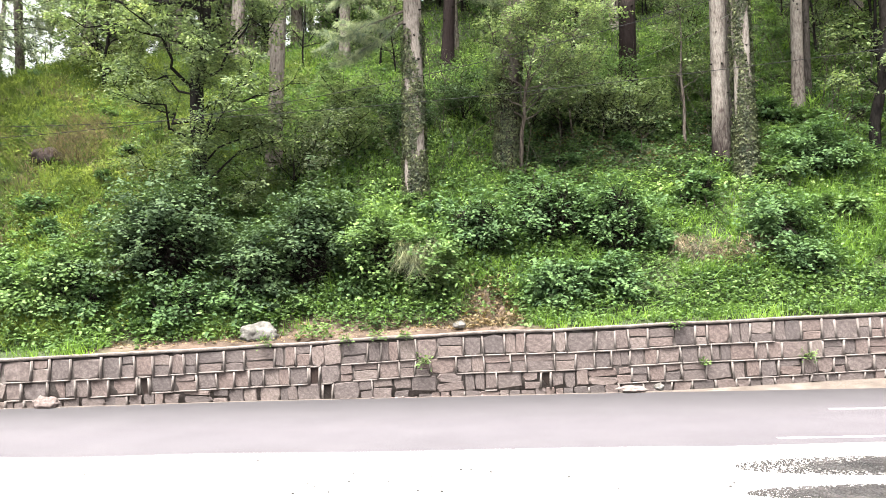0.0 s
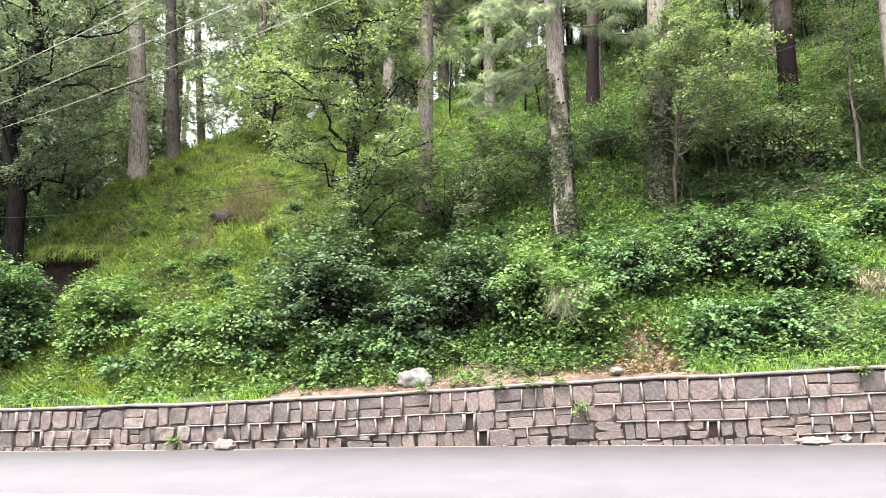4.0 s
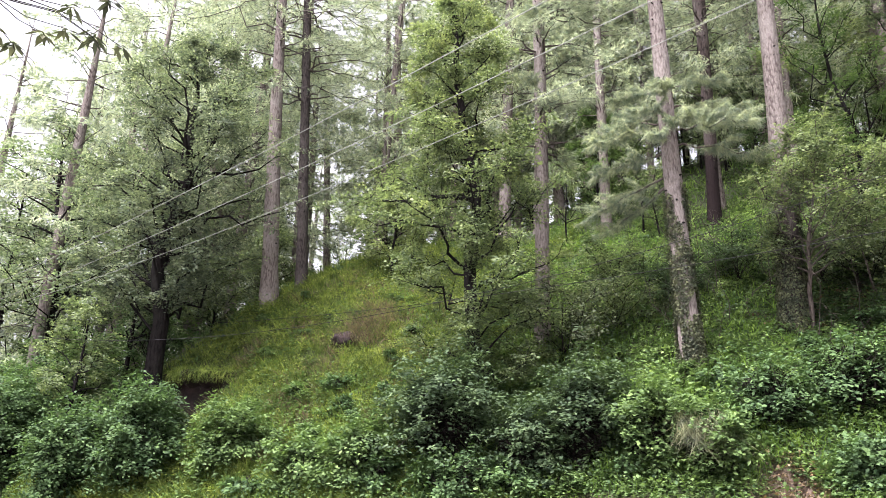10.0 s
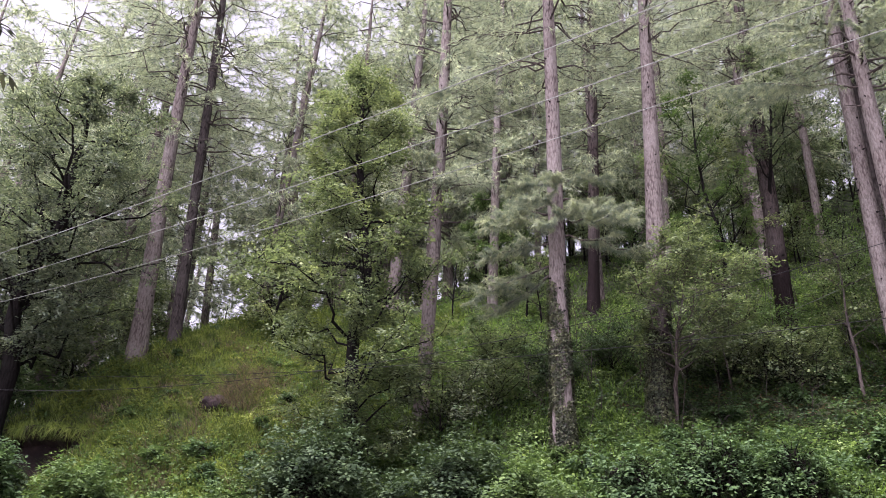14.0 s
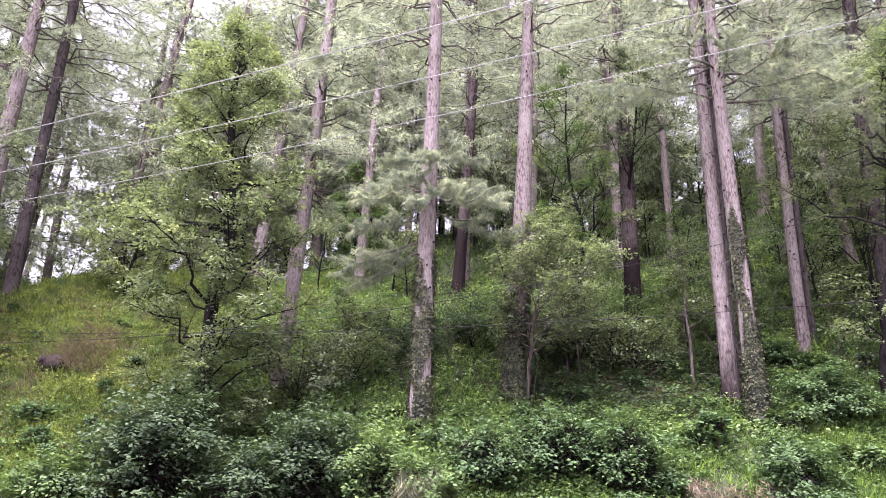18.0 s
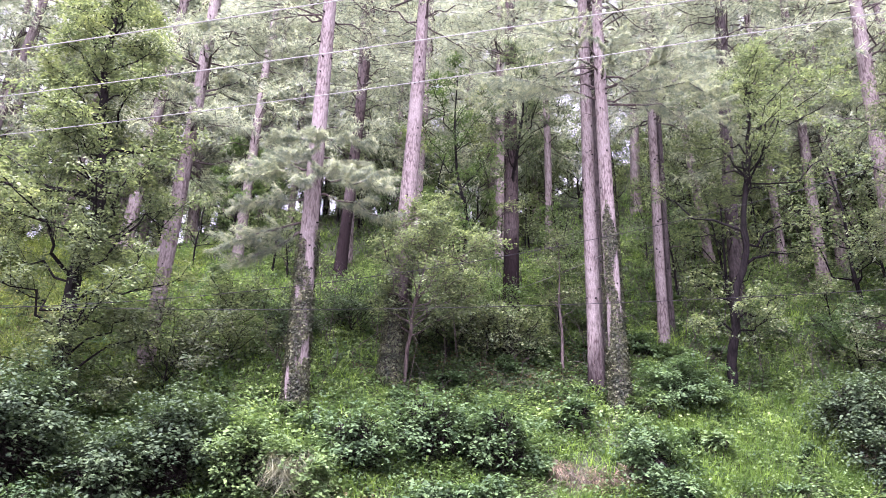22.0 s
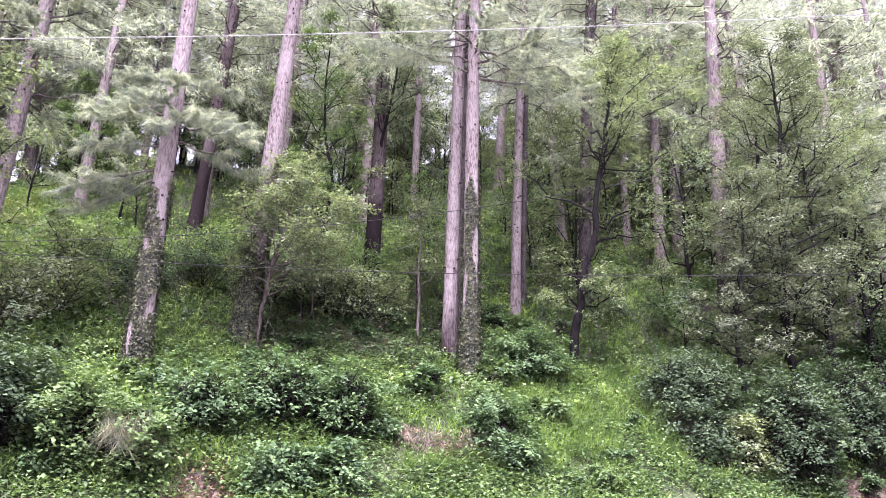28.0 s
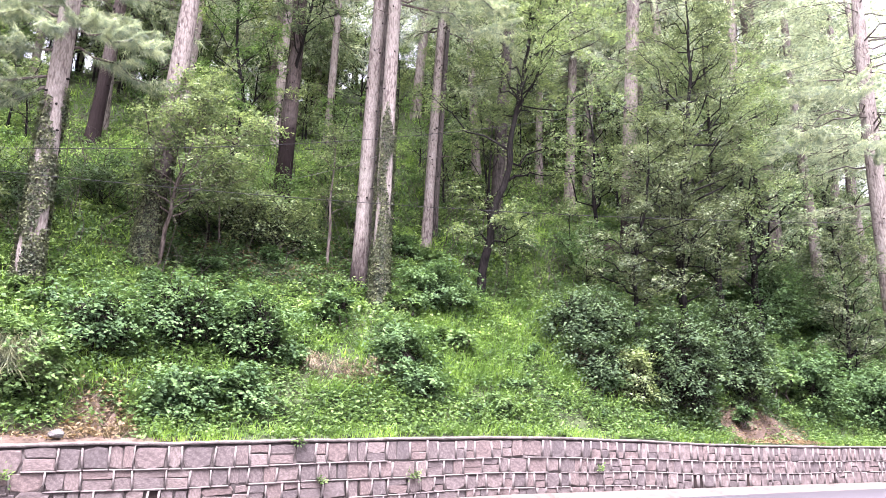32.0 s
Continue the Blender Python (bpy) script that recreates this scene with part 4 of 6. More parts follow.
pine(-16.64, 24.53, 10.03, (-0.041, -0.028), 0.24, 0.18, 26, 8.5, 4.8, 10, "dark slim pine on the crest of the spur", bark=M_SLATE_BARK, whorls=11)
pine(-5.86, 22.30, 6.17, (0.024, 0.006), 0.24, 0.2, 28, 7.0, 3.0, 11, "leaning pine behind the oak, short tufted limbs", whorls=16,
     boughs=[(7.5, -150, 1.5, 0.2), (8.4, -60, 1.4, 0.2), (9.3, -100, 1.6, 0.1), (10.2, -20, 1.7, 0.2), (11.0, 190, 1.8, 0.2), (11.9, -80, 1.6, 0.2), (12.8, 10, 1.9, 0.2)])
pine(-0.44, 30.91, 12.61, (0.048, 0.0), 0.27, 0.22, 26, 9.0, 4.2, 12, "dark pine on the upper slope behind the front trunks", bark=M_BROWN_BARK)
pine(3.08, 33.32, 14.37, (0.037, -0.004), 0.24, 0.2, 26, 8.0, 4.2, 13, "pine near the top of the slope")
pine(15.46, 25.77, 9.63, (0.057, -0.035), 0.28, 0.22, 25, 9.0, 4.2, 14, "dark pine behind a bent tree", bark=M_SLATE_BARK)
pine(22.19, 25.01, 9.30, (0.04, -0.036), 0.38, 0.3, 28, 10.0, 4.8, 15, "pale-topped pine rising out of leafy undergrowth", bark=M_CHAR_BARK)
pine(34.5, 26.7, 11.6, (-0.014, 0.018), 0.40, 0.32, 27, 8.0, 4.2, 16, "stout pine at the edge of the clearing", whorls=12)
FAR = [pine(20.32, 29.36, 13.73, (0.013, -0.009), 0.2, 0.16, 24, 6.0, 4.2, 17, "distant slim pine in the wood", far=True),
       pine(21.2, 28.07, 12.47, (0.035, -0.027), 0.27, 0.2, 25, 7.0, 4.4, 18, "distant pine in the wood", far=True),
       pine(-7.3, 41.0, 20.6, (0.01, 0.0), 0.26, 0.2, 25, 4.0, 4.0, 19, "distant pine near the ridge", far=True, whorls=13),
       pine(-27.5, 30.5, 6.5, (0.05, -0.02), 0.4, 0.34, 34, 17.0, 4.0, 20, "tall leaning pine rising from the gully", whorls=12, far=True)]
copy_thing(FAR[3], pose(-30.5, 29.5, 6.3, 0, 1, 70))
pine(31.5, 18.8, 3.6, (0.0, 0.0), 0.4, 0.33, 28, 8.0, 5.2, 21, "wide-spreading pine above the wall", whorls=12,
     boughs=[(11.0, 170, 5.5, 0.1), (12.5, 200, 5.5, 0.2), (13.5, 150, 5.2, 0.2), (10.0, 215, 5.0, 0.1), (14.5, 180, 5.0, 0.2)])

CLEAR = [(-3.5, 21), (3.7, 23), (13.5, 29), (20.1, 24), (25.4, 28.6), (30, 28), (-14.7, 24), (41.6, 34), (35.5, 37)]


def free_spot(x, y, margin=1.3):
    """Keeps the sight of the front trunks, the spur and the sunny patch open."""
    az, r = math.degrees(math.atan2(x, y)), math.hypot(x, y)
    if any(abs(az - a) < margin and r < d + 1 for a, d in CLEAR):
        return False
    s = y - wall_y(x)
    if abs(x - 2.3) < 1.8 and 10 < s < 17.5 or -6 < x < 9 and 7 < s < 15:
        return False
    return x > edge_x(y) + 5 or s > 24


def scatter(things, count, seed, x0, x1, s0, s1, gap, sizes=(0.8, 1.25), check=True):
    rng = random.Random(seed)
    spots = []
    for k in range(6000):
        x, s = rng.uniform(x0, x1), rng.uniform(s0, s1)
        y = wall_y(x) + s
        if check and not free_spot(x, y) or any(math.hypot(x - a, y - b) < gap for a, b in spots):
            continue
        spots.append((x, y))
        copy_thing(rng.choice(things), pose(x, y, hill(x, y) - 0.03, rng.uniform(-3, 3), rng.uniform(-3, 3), rng.uniform(0, 360)) @ Matrix.Scale(rng.uniform(*sizes), 4))
        if len(spots) >= count:
            break


scatter(FAR[:3], 32, 11, -24, 16, 15, 40, 2.7, (0.9, 1.2))
scatter(FAR[:3], 24, 13, 12, 66, 14, 44, 3.6, (0.9, 1.2))
for gx, gy, ga in ((-26.5, 20.5, 10), (-30.0, 26.5, 80), (-31.0, 32.0, 150), (-36.0, 24.0, 220), (-25.0, 27.5, 300), (-22.5, 33.0, 40), (-20.5, 29.5, 120)):
    copy_thing(FAR[2], pose(gx, gy, hill(gx, gy), 0, 0, ga))
scatter(FAR[:3], 9, 12, -44, -22, 14, 40, 4.0, (0.9, 1.2), False)


def sapling(x, y, seed, height, wide, leaf, label, size=0.12, limbs=10, twigs=5, ends=4, per=7):
    rng = random.Random(seed)
    return leafy_tree("sapling", (x, y, hill(x, y)), [(rng.uniform(-0.1, 0.1), 0, height * 0.3), (rng.uniform(-0.3, 0.3), rng.uniform(-0.2, 0.2), height * 0.6), (rng.uniform(-0.3, 0.3), rng.uniform(-0.3, 0.3), height * 0.95)],
                      0.03 + height * 0.007, [(height * 0.3, wide * 0.8, 0), (height * 0.55, wide, 0), (height * 0.98, wide * 0.4, 0)], limbs, seed, label, leaf, size=size, twigs=twigs, ends=ends, per=per,
                      spread=0.2, group="undergrowth saplings", split=False)


SAPLINGS = [sapling(-2.6, 30.0, 31, 3.4, 1.3, M_OAK, "leafy sapling in the undergrowth"),
            sapling(9.8, 29.5, 32, 4.6, 1.6, M_HERB, "light green sapling under the pines", limbs=11),
            sapling(16.5, 30.5, 33, 2.6, 1.5, M_BUSH, "low dark sapling under the pines"),
            sapling(26.5, 27.0, 34, 5.5, 1.9, M_OAK, "dull green young oak under the pines", limbs=13),
            sapling(2.0, 38.0, 35, 6.5, 2.1, M_OAK_PALE, "tall leafy sapling near the ridge", size=0.12, limbs=14)]
scatter(SAPLINGS[:4], 42, 21, -9, 56, 12, 25, 1.8)
scatter(SAPLINGS[:3], 7, 22, 2, 44, 6.5, 9, 2.0, (0.5, 0.8))
scatter([SAPLINGS[1], SAPLINGS[3]], 56, 23, -18, 60, 19, 29, 1.5, (0.7, 1.1))
scatter(SAPLINGS, 26, 26, 34, 80, 2.5, 26, 2.4, (0.9, 1.7), False)
scatter(FAR[:3], 10, 14, 40, 84, 6, 34, 4.0, (0.9, 1.2), False)
scatter(SAPLINGS, 40, 24, -46, -21, 3, 34, 2.0, (0.9, 1.5), False)
scatter(SAPLINGS[1:], 12, 25, -22, -14, 15, 26, 1.8, (0.8, 1.4), False)

# broad-leaved trees
leafy_tree("oak_tree", (-6.95, 19.25, 3.99), [(-0.1, -0.05, 1.8), (-0.2, -0.1, 4.2), (0.1, -0.3, 6.4), (-0.3, -0.4, 8.6), (-0.5, -0.4, 11.0), (-0.6, -0.4, 13.0)], 0.24,
           [(1.0, 1.7, 0.4), (3.5, 2.4, 0.2), (5.2, 2.5, -0.3), (7.1, 2.5, -0.2), (9.1, 2.2, -0.1), (11.2, 2.0, 0.1), (12.6, 1.2, 0.1), (13.4, 0.5, 0.1)], 60, 1,
           "dark-trunked evergreen oak, leafy from crown to foot", M_OAK, size=0.1, twigs=12, ends=5, per=16, young=0.7,
           arms=((6.6, 185, 4.6, 0.1), (7.0, 175, 3.6, 0.2), (5.2, 195, 3.4, 0.15)))
leafy_tree("oak_tree", (-18.51, 18.83, 4.85), [(0.1, 0, 2.5), (-0.2, -0.2, 5.0), (0.4, 0, 7.3), (0.3, 0, 9.5), (0.3, 0, 12.0)], 0.32,
           [(3.2, 2.9, -0.7), (5.2, 4.0, -0.7), (7.6, 4.4, -0.5), (10.0, 4.0, -0.4), (12.0, 2.8, 0), (13.4, 1.0, 0)], 60, 2,
           "large grey-green evergreen oak at the foot of the spur", M_GREY_OAK, size=0.114, twigs=14, ends=5, per=16, spread=0.2)
leafy_tree("small_tree", (1.87, 22.02, 5.88), [(0.05, -0.4, 1.2), (0.2, -0.8, 2.6), (0.5, -0.9, 3.8), (0.6, -0.9, 5.2)], 0.07, [(2.3, 1.2, 0.3), (3.2, 2.1, 0.4), (4.4, 2.0, 0.4), (5.8, 0.9, 0.2)], 32, 3,
           "small leafy tree in front of a stout pine", M_OAK, size=0.095, twigs=9, per=14, bark=M_TWIG)
leafy_tree("small_tree", (4.4, 26.9, 9.6), [(0, -0.2, 1.8), (0.3, -0.3, 4.0), (-0.2, -0.3, 6.5), (-0.3, -0.3, 9.0), (-0.2, -0.3, 11.0)], 0.11, [(2.6, 1.4, 0), (5.0, 2.0, 0), (8.0, 2.2, 0), (10.5, 1.6, 0), (11.6, 0.5, 0)], 24, 4,
           "slender many-stemmed broad-leaved tree", M_HERB, size=0.108, twigs=7, rise=1.3, young=0.85)
leafy_tree("small_tree", (7.0, 29.0, 10.9), [(0, -0.8, 2.5), (-0.2, -1.6, 5.5), (0.2, -2.2, 8.5), (0.2, -2.3, 11.0)], 0.12, [(6.0, 1.0, 0), (8.0, 1.9, 0), (10.0, 1.9, 0), (12.0, 0.7, 0)], 18, 5,
           "tall thin broad-leaved tree among pines", M_OAK_PALE, size=0.108, twigs=7, rise=1.1)
leafy_tree("crooked_tree", (12.72, 22.20, 6.26), [(0.2, -0.1, 1.6), (0.4, -0.2, 3.1), (0.95, -0.5, 4.9), (1.0, -0.6, 6.3), (1.35, -0.8, 8.2), (1.6, -0.9, 9.8), (1.7, -0.9, 11.2)], 0.17,
           [(7.6, 1.8, 0), (9.0, 3.0, 0.2), (10.8, 3.2, 0.5), (12.4, 2.2, 0.8), (13.2, 0.8, 0.8)], 30, 6, "black-barked crooked tree with a wide leafy crown", M_OAK, size=0.1, twigs=10,
           arms=((2.2, 200, 1.9, 0.1), (2.8, -20, 1.8, 0.2), (3.6, 170, 1.7, 0.3), (3.0, -100, 1.5, 0.1), (6.6, 178, 3.4, 0.5), (4.6, 10, 2.6, 0.1), (5.8, -5, 3.0, 0.2), (2.0, -60, 1.6, 0.1)))
leafy_tree("small_tree", (18.31, 20.29, 4.66), [(0, 0, 1.5), (-0.1, 0, 3.0), (0.3, -0.3, 5.0), (0.5, -0.5, 7.0), (0.5, -0.5, 8.6)], 0.11, [(1.4, 1.5, 0), (3.0, 2.4, 0.3), (5.0, 2.6, 0.6), (7.2, 1.9, 0.4), (8.8, 0.7, 0.2)], 34, 7,
           "dark small-leaved tree over the bank", M_DUSK, size=0.086, twigs=10, rise=0.4)
leafy_tree("oak_tree", (21.0, 20.6, hill(21.0, 20.6)), [(0, 0, 3.5), (0.3, -0.3, 7.5), (0.6, -0.6, 11.5), (0.6, -0.6, 15.0)], 0.17, [(3.0, 2.2, 0), (6.5, 3.0, 0), (11.0, 3.3, 0), (14.0, 2.4, 0), (16.0, 0.9, 0)], 54, 8, "dull green oak behind the small trees", M_DUSK,
           size=0.097, twigs=10)
leafy_tree("oak_tree", (24.6, 22.0, hill(24.6, 22.0)), [(0, 0, 3.0), (-0.3, -0.3, 7.5), (-0.4, -0.4, 13.5)], 0.17, [(3.0, 2.0, 0), (6.5, 3.0, 0), (11.0, 3.0, 0), (14.4, 1.0, 0)], 46, 13, "leafy grey-green oak above the wooded bank", M_OAK, size=0.108, twigs=9)
leafy_tree("oak_tree", (-27.0, 21.0, 5.2), [(0.5, 0, 3), (0.2, 0, 6), (-0.6, 0, 9), (-0.8, 0, 11.5)], 0.22, [(2.5, 2.6, 0), (5.5, 3.6, 0), (8.5, 3.8, 0), (11.5, 2.6, 0), (13.0, 0.8, 0)], 34, 9, "hazy green tree in the gully", M_OAK_PALE, size=0.151, twigs=10, ends=4, per=11, spread=0.26)
leafy_tree("small_tree", (-19.6, 16.6, 3.3), [(0.2, 0, 1.5), (0, 0.3, 3.0), (0, 0.3, 4.2)], 0.07, [(0.8, 1.1, 0), (2.5, 1.5, 0), (4.4, 0.6, 0)], 14, 10, "low tree at the mouth of the gully", M_OAK, size=0.108, twigs=7)
leafy_tree("small_tree", (-13.2, 26.0, hill(-13.2, 26.0)), [(0, 0, 1.2), (0.2, 0, 2.6), (0.2, 0, 3.6)], 0.07, [(0.7, 1.5, 0), (2.0, 1.9, 0), (3.9, 0.8, 0)], 18, 11, "young yellow-green tree on the crest of the spur", M_YOUNG, size=0.119, twigs=7)
leafy_tree("small_tree", (-5.7, 33.5, hill(-5.7, 33.5)), [(0, 0, 1.6), (0.2, 0, 3.6), (0.1, 0, 5.2)], 0.09, [(1.0, 1.6, 0), (3.0, 2.2, 0), (5.6, 0.9, 0)], 18, 12, "young tree on the upper slope", M_HERB, size=0.13, twigs=7)

for k, (gx, gy, tall, wide) in enumerate(((-20.8, 18.0, 3.0, 1.7), (-22.5, 19.5, 3.6, 1.9), (-24.0, 17.6, 3.2, 1.9), (-25.8, 18.6, 4.0, 2.1), (-21.6, 21.5, 4.2, 2.0), (-19.8, 23.0, 3.2, 1.7), (-23.2, 23.6, 4.8, 2.2), (-27.5, 22.0, 5.0, 2.2), (-18.9, 25.4, 3.4, 1.6))):
    leafy_tree("small_tree", (gx, gy, hill(gx, gy)), [(0.1, 0, tall * 0.35), (-0.1, 0.1, tall * 0.7), (0, 0, tall * 0.92)], 0.06, [(tall * 0.15, wide * 0.8, 0), (tall * 0.5, wide, 0), (tall, wide * 0.4, 0)], 20, 120 + k,
               "fresh green small tree filling the gully", (M_HERB, M_BUSH, M_OAK)[k % 3], size=0.12, twigs=7, ends=4, per=11, split=False, group="gully trees")

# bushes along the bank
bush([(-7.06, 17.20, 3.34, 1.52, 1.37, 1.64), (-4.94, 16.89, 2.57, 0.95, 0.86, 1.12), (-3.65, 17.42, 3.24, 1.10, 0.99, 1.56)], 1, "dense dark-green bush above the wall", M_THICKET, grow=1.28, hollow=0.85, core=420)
bush([(-2.13, 17.17, 2.97, 0.79, 0.71, 1.43), (-0.81, 16.98, 2.64, 0.82, 0.74, 1.14)], 2, "pale-leaved bush above the wall", M_HERB, grow=1.28)
bush([(-6.47, 16.15, 1.85, 1.13, 0.67, 0.74), (-5.16, 16.41, 1.83, 0.59, 0.53, 0.61)], 3, "low bright-leaved bush behind the wall", M_BUSH, grow=1.28)
bush([(-17.69, 16.21, 3.14, 1.06, 0.95, 1.34), (-15.69, 16.26, 2.93, 1.18, 1.02, 1.14), (-16.14, 16.65, 3.44, 1.29, 1.16, 1.32)], 4, "dark leafy bush at the gully mouth", M_THICKET, grow=1.0)
bush([(-21.34, 15.89, 3.22, 1.67, 1.51, 2.18), (-17.74, 15.09, 2.43, 1.11, 1.00, 1.80), (-15.70, 15.69, 2.87, 1.26, 1.14, 1.79)], 16, "bright leafy bush at the mouth of the gully", M_BUSH, grow=1.15, core=200)
bush([(-13.09, 16.54, 3.11, 1.31, 1.18, 1.35), (-10.57, 16.03, 2.22, 1.21, 0.93, 1.03), (-8.92, 16.21, 2.48, 1.05, 0.95, 1.30)], 5, "light green shrub at the foot of the spur", M_HERB, grow=1.0, hollow=0.2, core=60)
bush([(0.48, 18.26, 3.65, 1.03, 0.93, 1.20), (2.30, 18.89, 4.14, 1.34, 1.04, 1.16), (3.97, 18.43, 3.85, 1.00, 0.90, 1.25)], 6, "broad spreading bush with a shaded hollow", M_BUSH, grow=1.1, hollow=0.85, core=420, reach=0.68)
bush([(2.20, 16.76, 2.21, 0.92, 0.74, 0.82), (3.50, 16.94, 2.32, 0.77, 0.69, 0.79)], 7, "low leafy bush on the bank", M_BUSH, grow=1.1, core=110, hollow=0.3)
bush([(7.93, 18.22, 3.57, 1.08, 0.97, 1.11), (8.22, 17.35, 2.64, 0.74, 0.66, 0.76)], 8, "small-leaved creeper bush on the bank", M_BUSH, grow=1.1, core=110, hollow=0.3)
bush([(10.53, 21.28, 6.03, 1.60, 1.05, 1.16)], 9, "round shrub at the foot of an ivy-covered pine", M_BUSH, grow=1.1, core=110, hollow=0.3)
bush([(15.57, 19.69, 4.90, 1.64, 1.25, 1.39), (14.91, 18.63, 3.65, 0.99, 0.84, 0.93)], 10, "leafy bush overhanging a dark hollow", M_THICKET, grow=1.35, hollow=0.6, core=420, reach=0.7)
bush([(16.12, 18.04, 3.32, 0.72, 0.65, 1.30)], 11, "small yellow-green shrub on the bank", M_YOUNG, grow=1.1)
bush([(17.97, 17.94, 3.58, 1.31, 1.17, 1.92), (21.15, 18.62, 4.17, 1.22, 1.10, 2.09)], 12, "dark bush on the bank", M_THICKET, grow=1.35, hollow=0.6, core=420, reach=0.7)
bush([(27.51, 22.06, 7.42, 1.52, 1.37, 2.23), (32.14, 22.10, 7.17, 2.40, 2.00, 2.22), (25.04, 18.44, 3.42, 1.28, 1.15, 1.65), (28.87, 18.33, 3.01, 1.80, 1.46, 1.62)], 13, "wide leafy thicket on the bank", M_BUSH, grow=1.2, hollow=0.45, core=220)
# shaded growth between the trunks
def shrub(x, y, seed, height, wide, leaf, label, size=0.1, limbs=16, slim=0.55):
    """A many-stemmed low shrub, loose and see-through."""
    return leafy_tree("shrub", (x, y, hill(x, y)), [(0, 0, height * 0.4), (0.05, 0, height * 0.8)], 0.035, [(height * 0.3, wide * 0.9, 0), (height * 0.65, wide, 0), (height * 1.05, wide * 0.5, 0)], limbs, seed, label, leaf,
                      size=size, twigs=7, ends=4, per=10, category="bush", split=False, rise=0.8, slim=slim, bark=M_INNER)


shrub(3.5, 24.2, 21, 2.4, 1.5, M_OAK, "fine-leaved shrub between the trunks")
shrub(5.4, 25.2, 22, 2.2, 1.4, M_HERB, "fine-leaved shrub beside a dark pine")
shrub(-3.6, 22.8, 23, 1.7, 1.6, M_OAK, "shaded shrub under the leaning pine")
shrub(-5.0, 21.4, 32, 2.4, 1.7, M_DUSK, "dusky shrub round the foot of the leaning pine")
shrub(18.2, 23.0, 24, 2.2, 1.8, M_BUSH, "low shrub under the crooked tree")
shrub(8.1, 25.9, 25, 3.2, 1.1, M_HERB, "thin upright shrub with loose leaves", limbs=12)
shrub(0.2, 25.1, 26, 1.5, 1.7, M_THICKET, "dark fern-like shrub on the shaded slope", 0.12, 20, 0.35)
shrub(-4.1, 25.5, 27, 1.6, 1.7, M_OAK, "low leafy shrub on the shaded slope")
shrub(5.7, 23.8, 28, 1.9, 1.7, M_OAK, "leafy shrub under the pines", limbs=20)
shrub(2.6, 24.6, 29, 1.7, 1.5, M_THICKET, "dark shrub behind an ivy-clad pine")
shrub(4.9, 24.1, 30, 1.7, 1.5, M_DUSK, "shaded shrub on the upper slope")
shrub(-1.9, 24.4, 31, 1.2, 1.4, M_THICKET, "dark ferny shrub on the shaded slope", 0.12, 18, 0.35)
scatter([SAPLINGS[1], SAPLINGS[3], SAPLINGS[0]], 16, 27, -6, 11, 18, 27, 1.4, (0.6, 0.95))
scatter(FAR[:3], 6, 15, -6, 12, 24, 36, 2.6, (0.9, 1.2), False)


# shrubs strewn over the whole slope
SHRUBS = [bush([(3.6, 24.6, hill(3.6, 24.6) + 0.5, 0.7, 0.6, 0.55), (4.1, 24.9, hill(4.1, 24.9) + 0.4, 0.5, 0.5, 0.5)], 41, "knee-high leafy shrub on the slope", M_HERB, size=0.14, clumps=16, core=60, hollow=0.3),
          bush([(10.4, 24.2, hill(10.4, 24.2) + 0.6, 0.6, 0.6, 0.7), (10.8, 24.0, hill(10.8, 24.0) + 0.35, 0.6, 0.5, 0.45)], 42, "waist-high dark shrub on the slope", M_BUSH, size=0.14, clumps=16, core=120),
          bush([(6.5, 24.0, hill(6.5, 24.0) + 0.4, 0.8, 0.7, 0.45)], 43, "low spreading shrub on the slope", M_BUSH, size=0.14, clumps=16, core=60)]
scatter(SHRUBS, 30, 28, -4.5, 30, 3.4, 13, 1.3, (0.6, 1.15))
scatter(SHRUBS, 22, 29, -8.5, 28, 1.3, 4.0, 1.2, (0.5, 0.9))
scatter(SHRUBS, 24, 30, 18, 36, 0.9, 9, 1.3, (0.9, 1.5), False)
scatter(SHRUBS, 26, 37, -6, 10, 5, 15, 1.0, (0.4, 0.75), False)
scatter(SHRUBS, 26, 38, 8, 30, 4, 15, 1.2, (0.45, 0.9), False)
scatter(SHRUBS, 14, 39, -14, -7, 1.5, 5, 1.1, (0.5, 0.9), False)
scatter(SHRUBS, 26, 41, -16.5, -7.5, 4, 13, 1.2, (0.25, 0.55), False)

scatter([SAPLINGS[4], SAPLINGS[3]], 9, 31, -4, 30, 9, 16, 2.2, (0.7, 1.0))
scatter(FAR[:3], 17, 32, -19, -5, 17, 32, 2.0, (0.95, 1.3), False)
scatter(FAR[:3], 8, 33, -34, -20, 12, 26, 2.6, (0.8, 1.0), False)
leafy_tree("small_tree", (7.34, 23.23, 6.79), [(0.02, 0, 1.3), (-0.03, 0, 2.6), (0.05, 0, 4.0), (0.0, 0, 5.0)], 0.06, [(2.4, 0.8, 0), (3.8, 1.0, 0), (5.2, 0.4, 0)], 9, 14,
           "thin pale-stemmed young tree under the pines", M_OAK, bark=M_TWIG, size=0.085, twigs=6, per=10)
scatter([SAPLINGS[3], SAPLINGS[4]], 14, 34, 15, 36, 8, 18, 1.8, (0.9, 1.4))
scatter(FAR[:3], 8, 35, 15, 36, 14, 26, 2.6, (0.9, 1.1))
leafy_tree("oak_tree", (29.6, 19.8, hill(29.6, 19.8)), [(0, 0, 2.0), (0.1, -0.1, 4.0), (0, 0, 6.2)], 0.13, [(1.2, 1.8, 0), (3.2, 2.3, 0), (5.2, 1.7, 0), (6.8, 0.6, 0)], 28, 72,
           "dense dull green young oak at the edge of the clearing", M_DUSK, size=0.09, twigs=9)
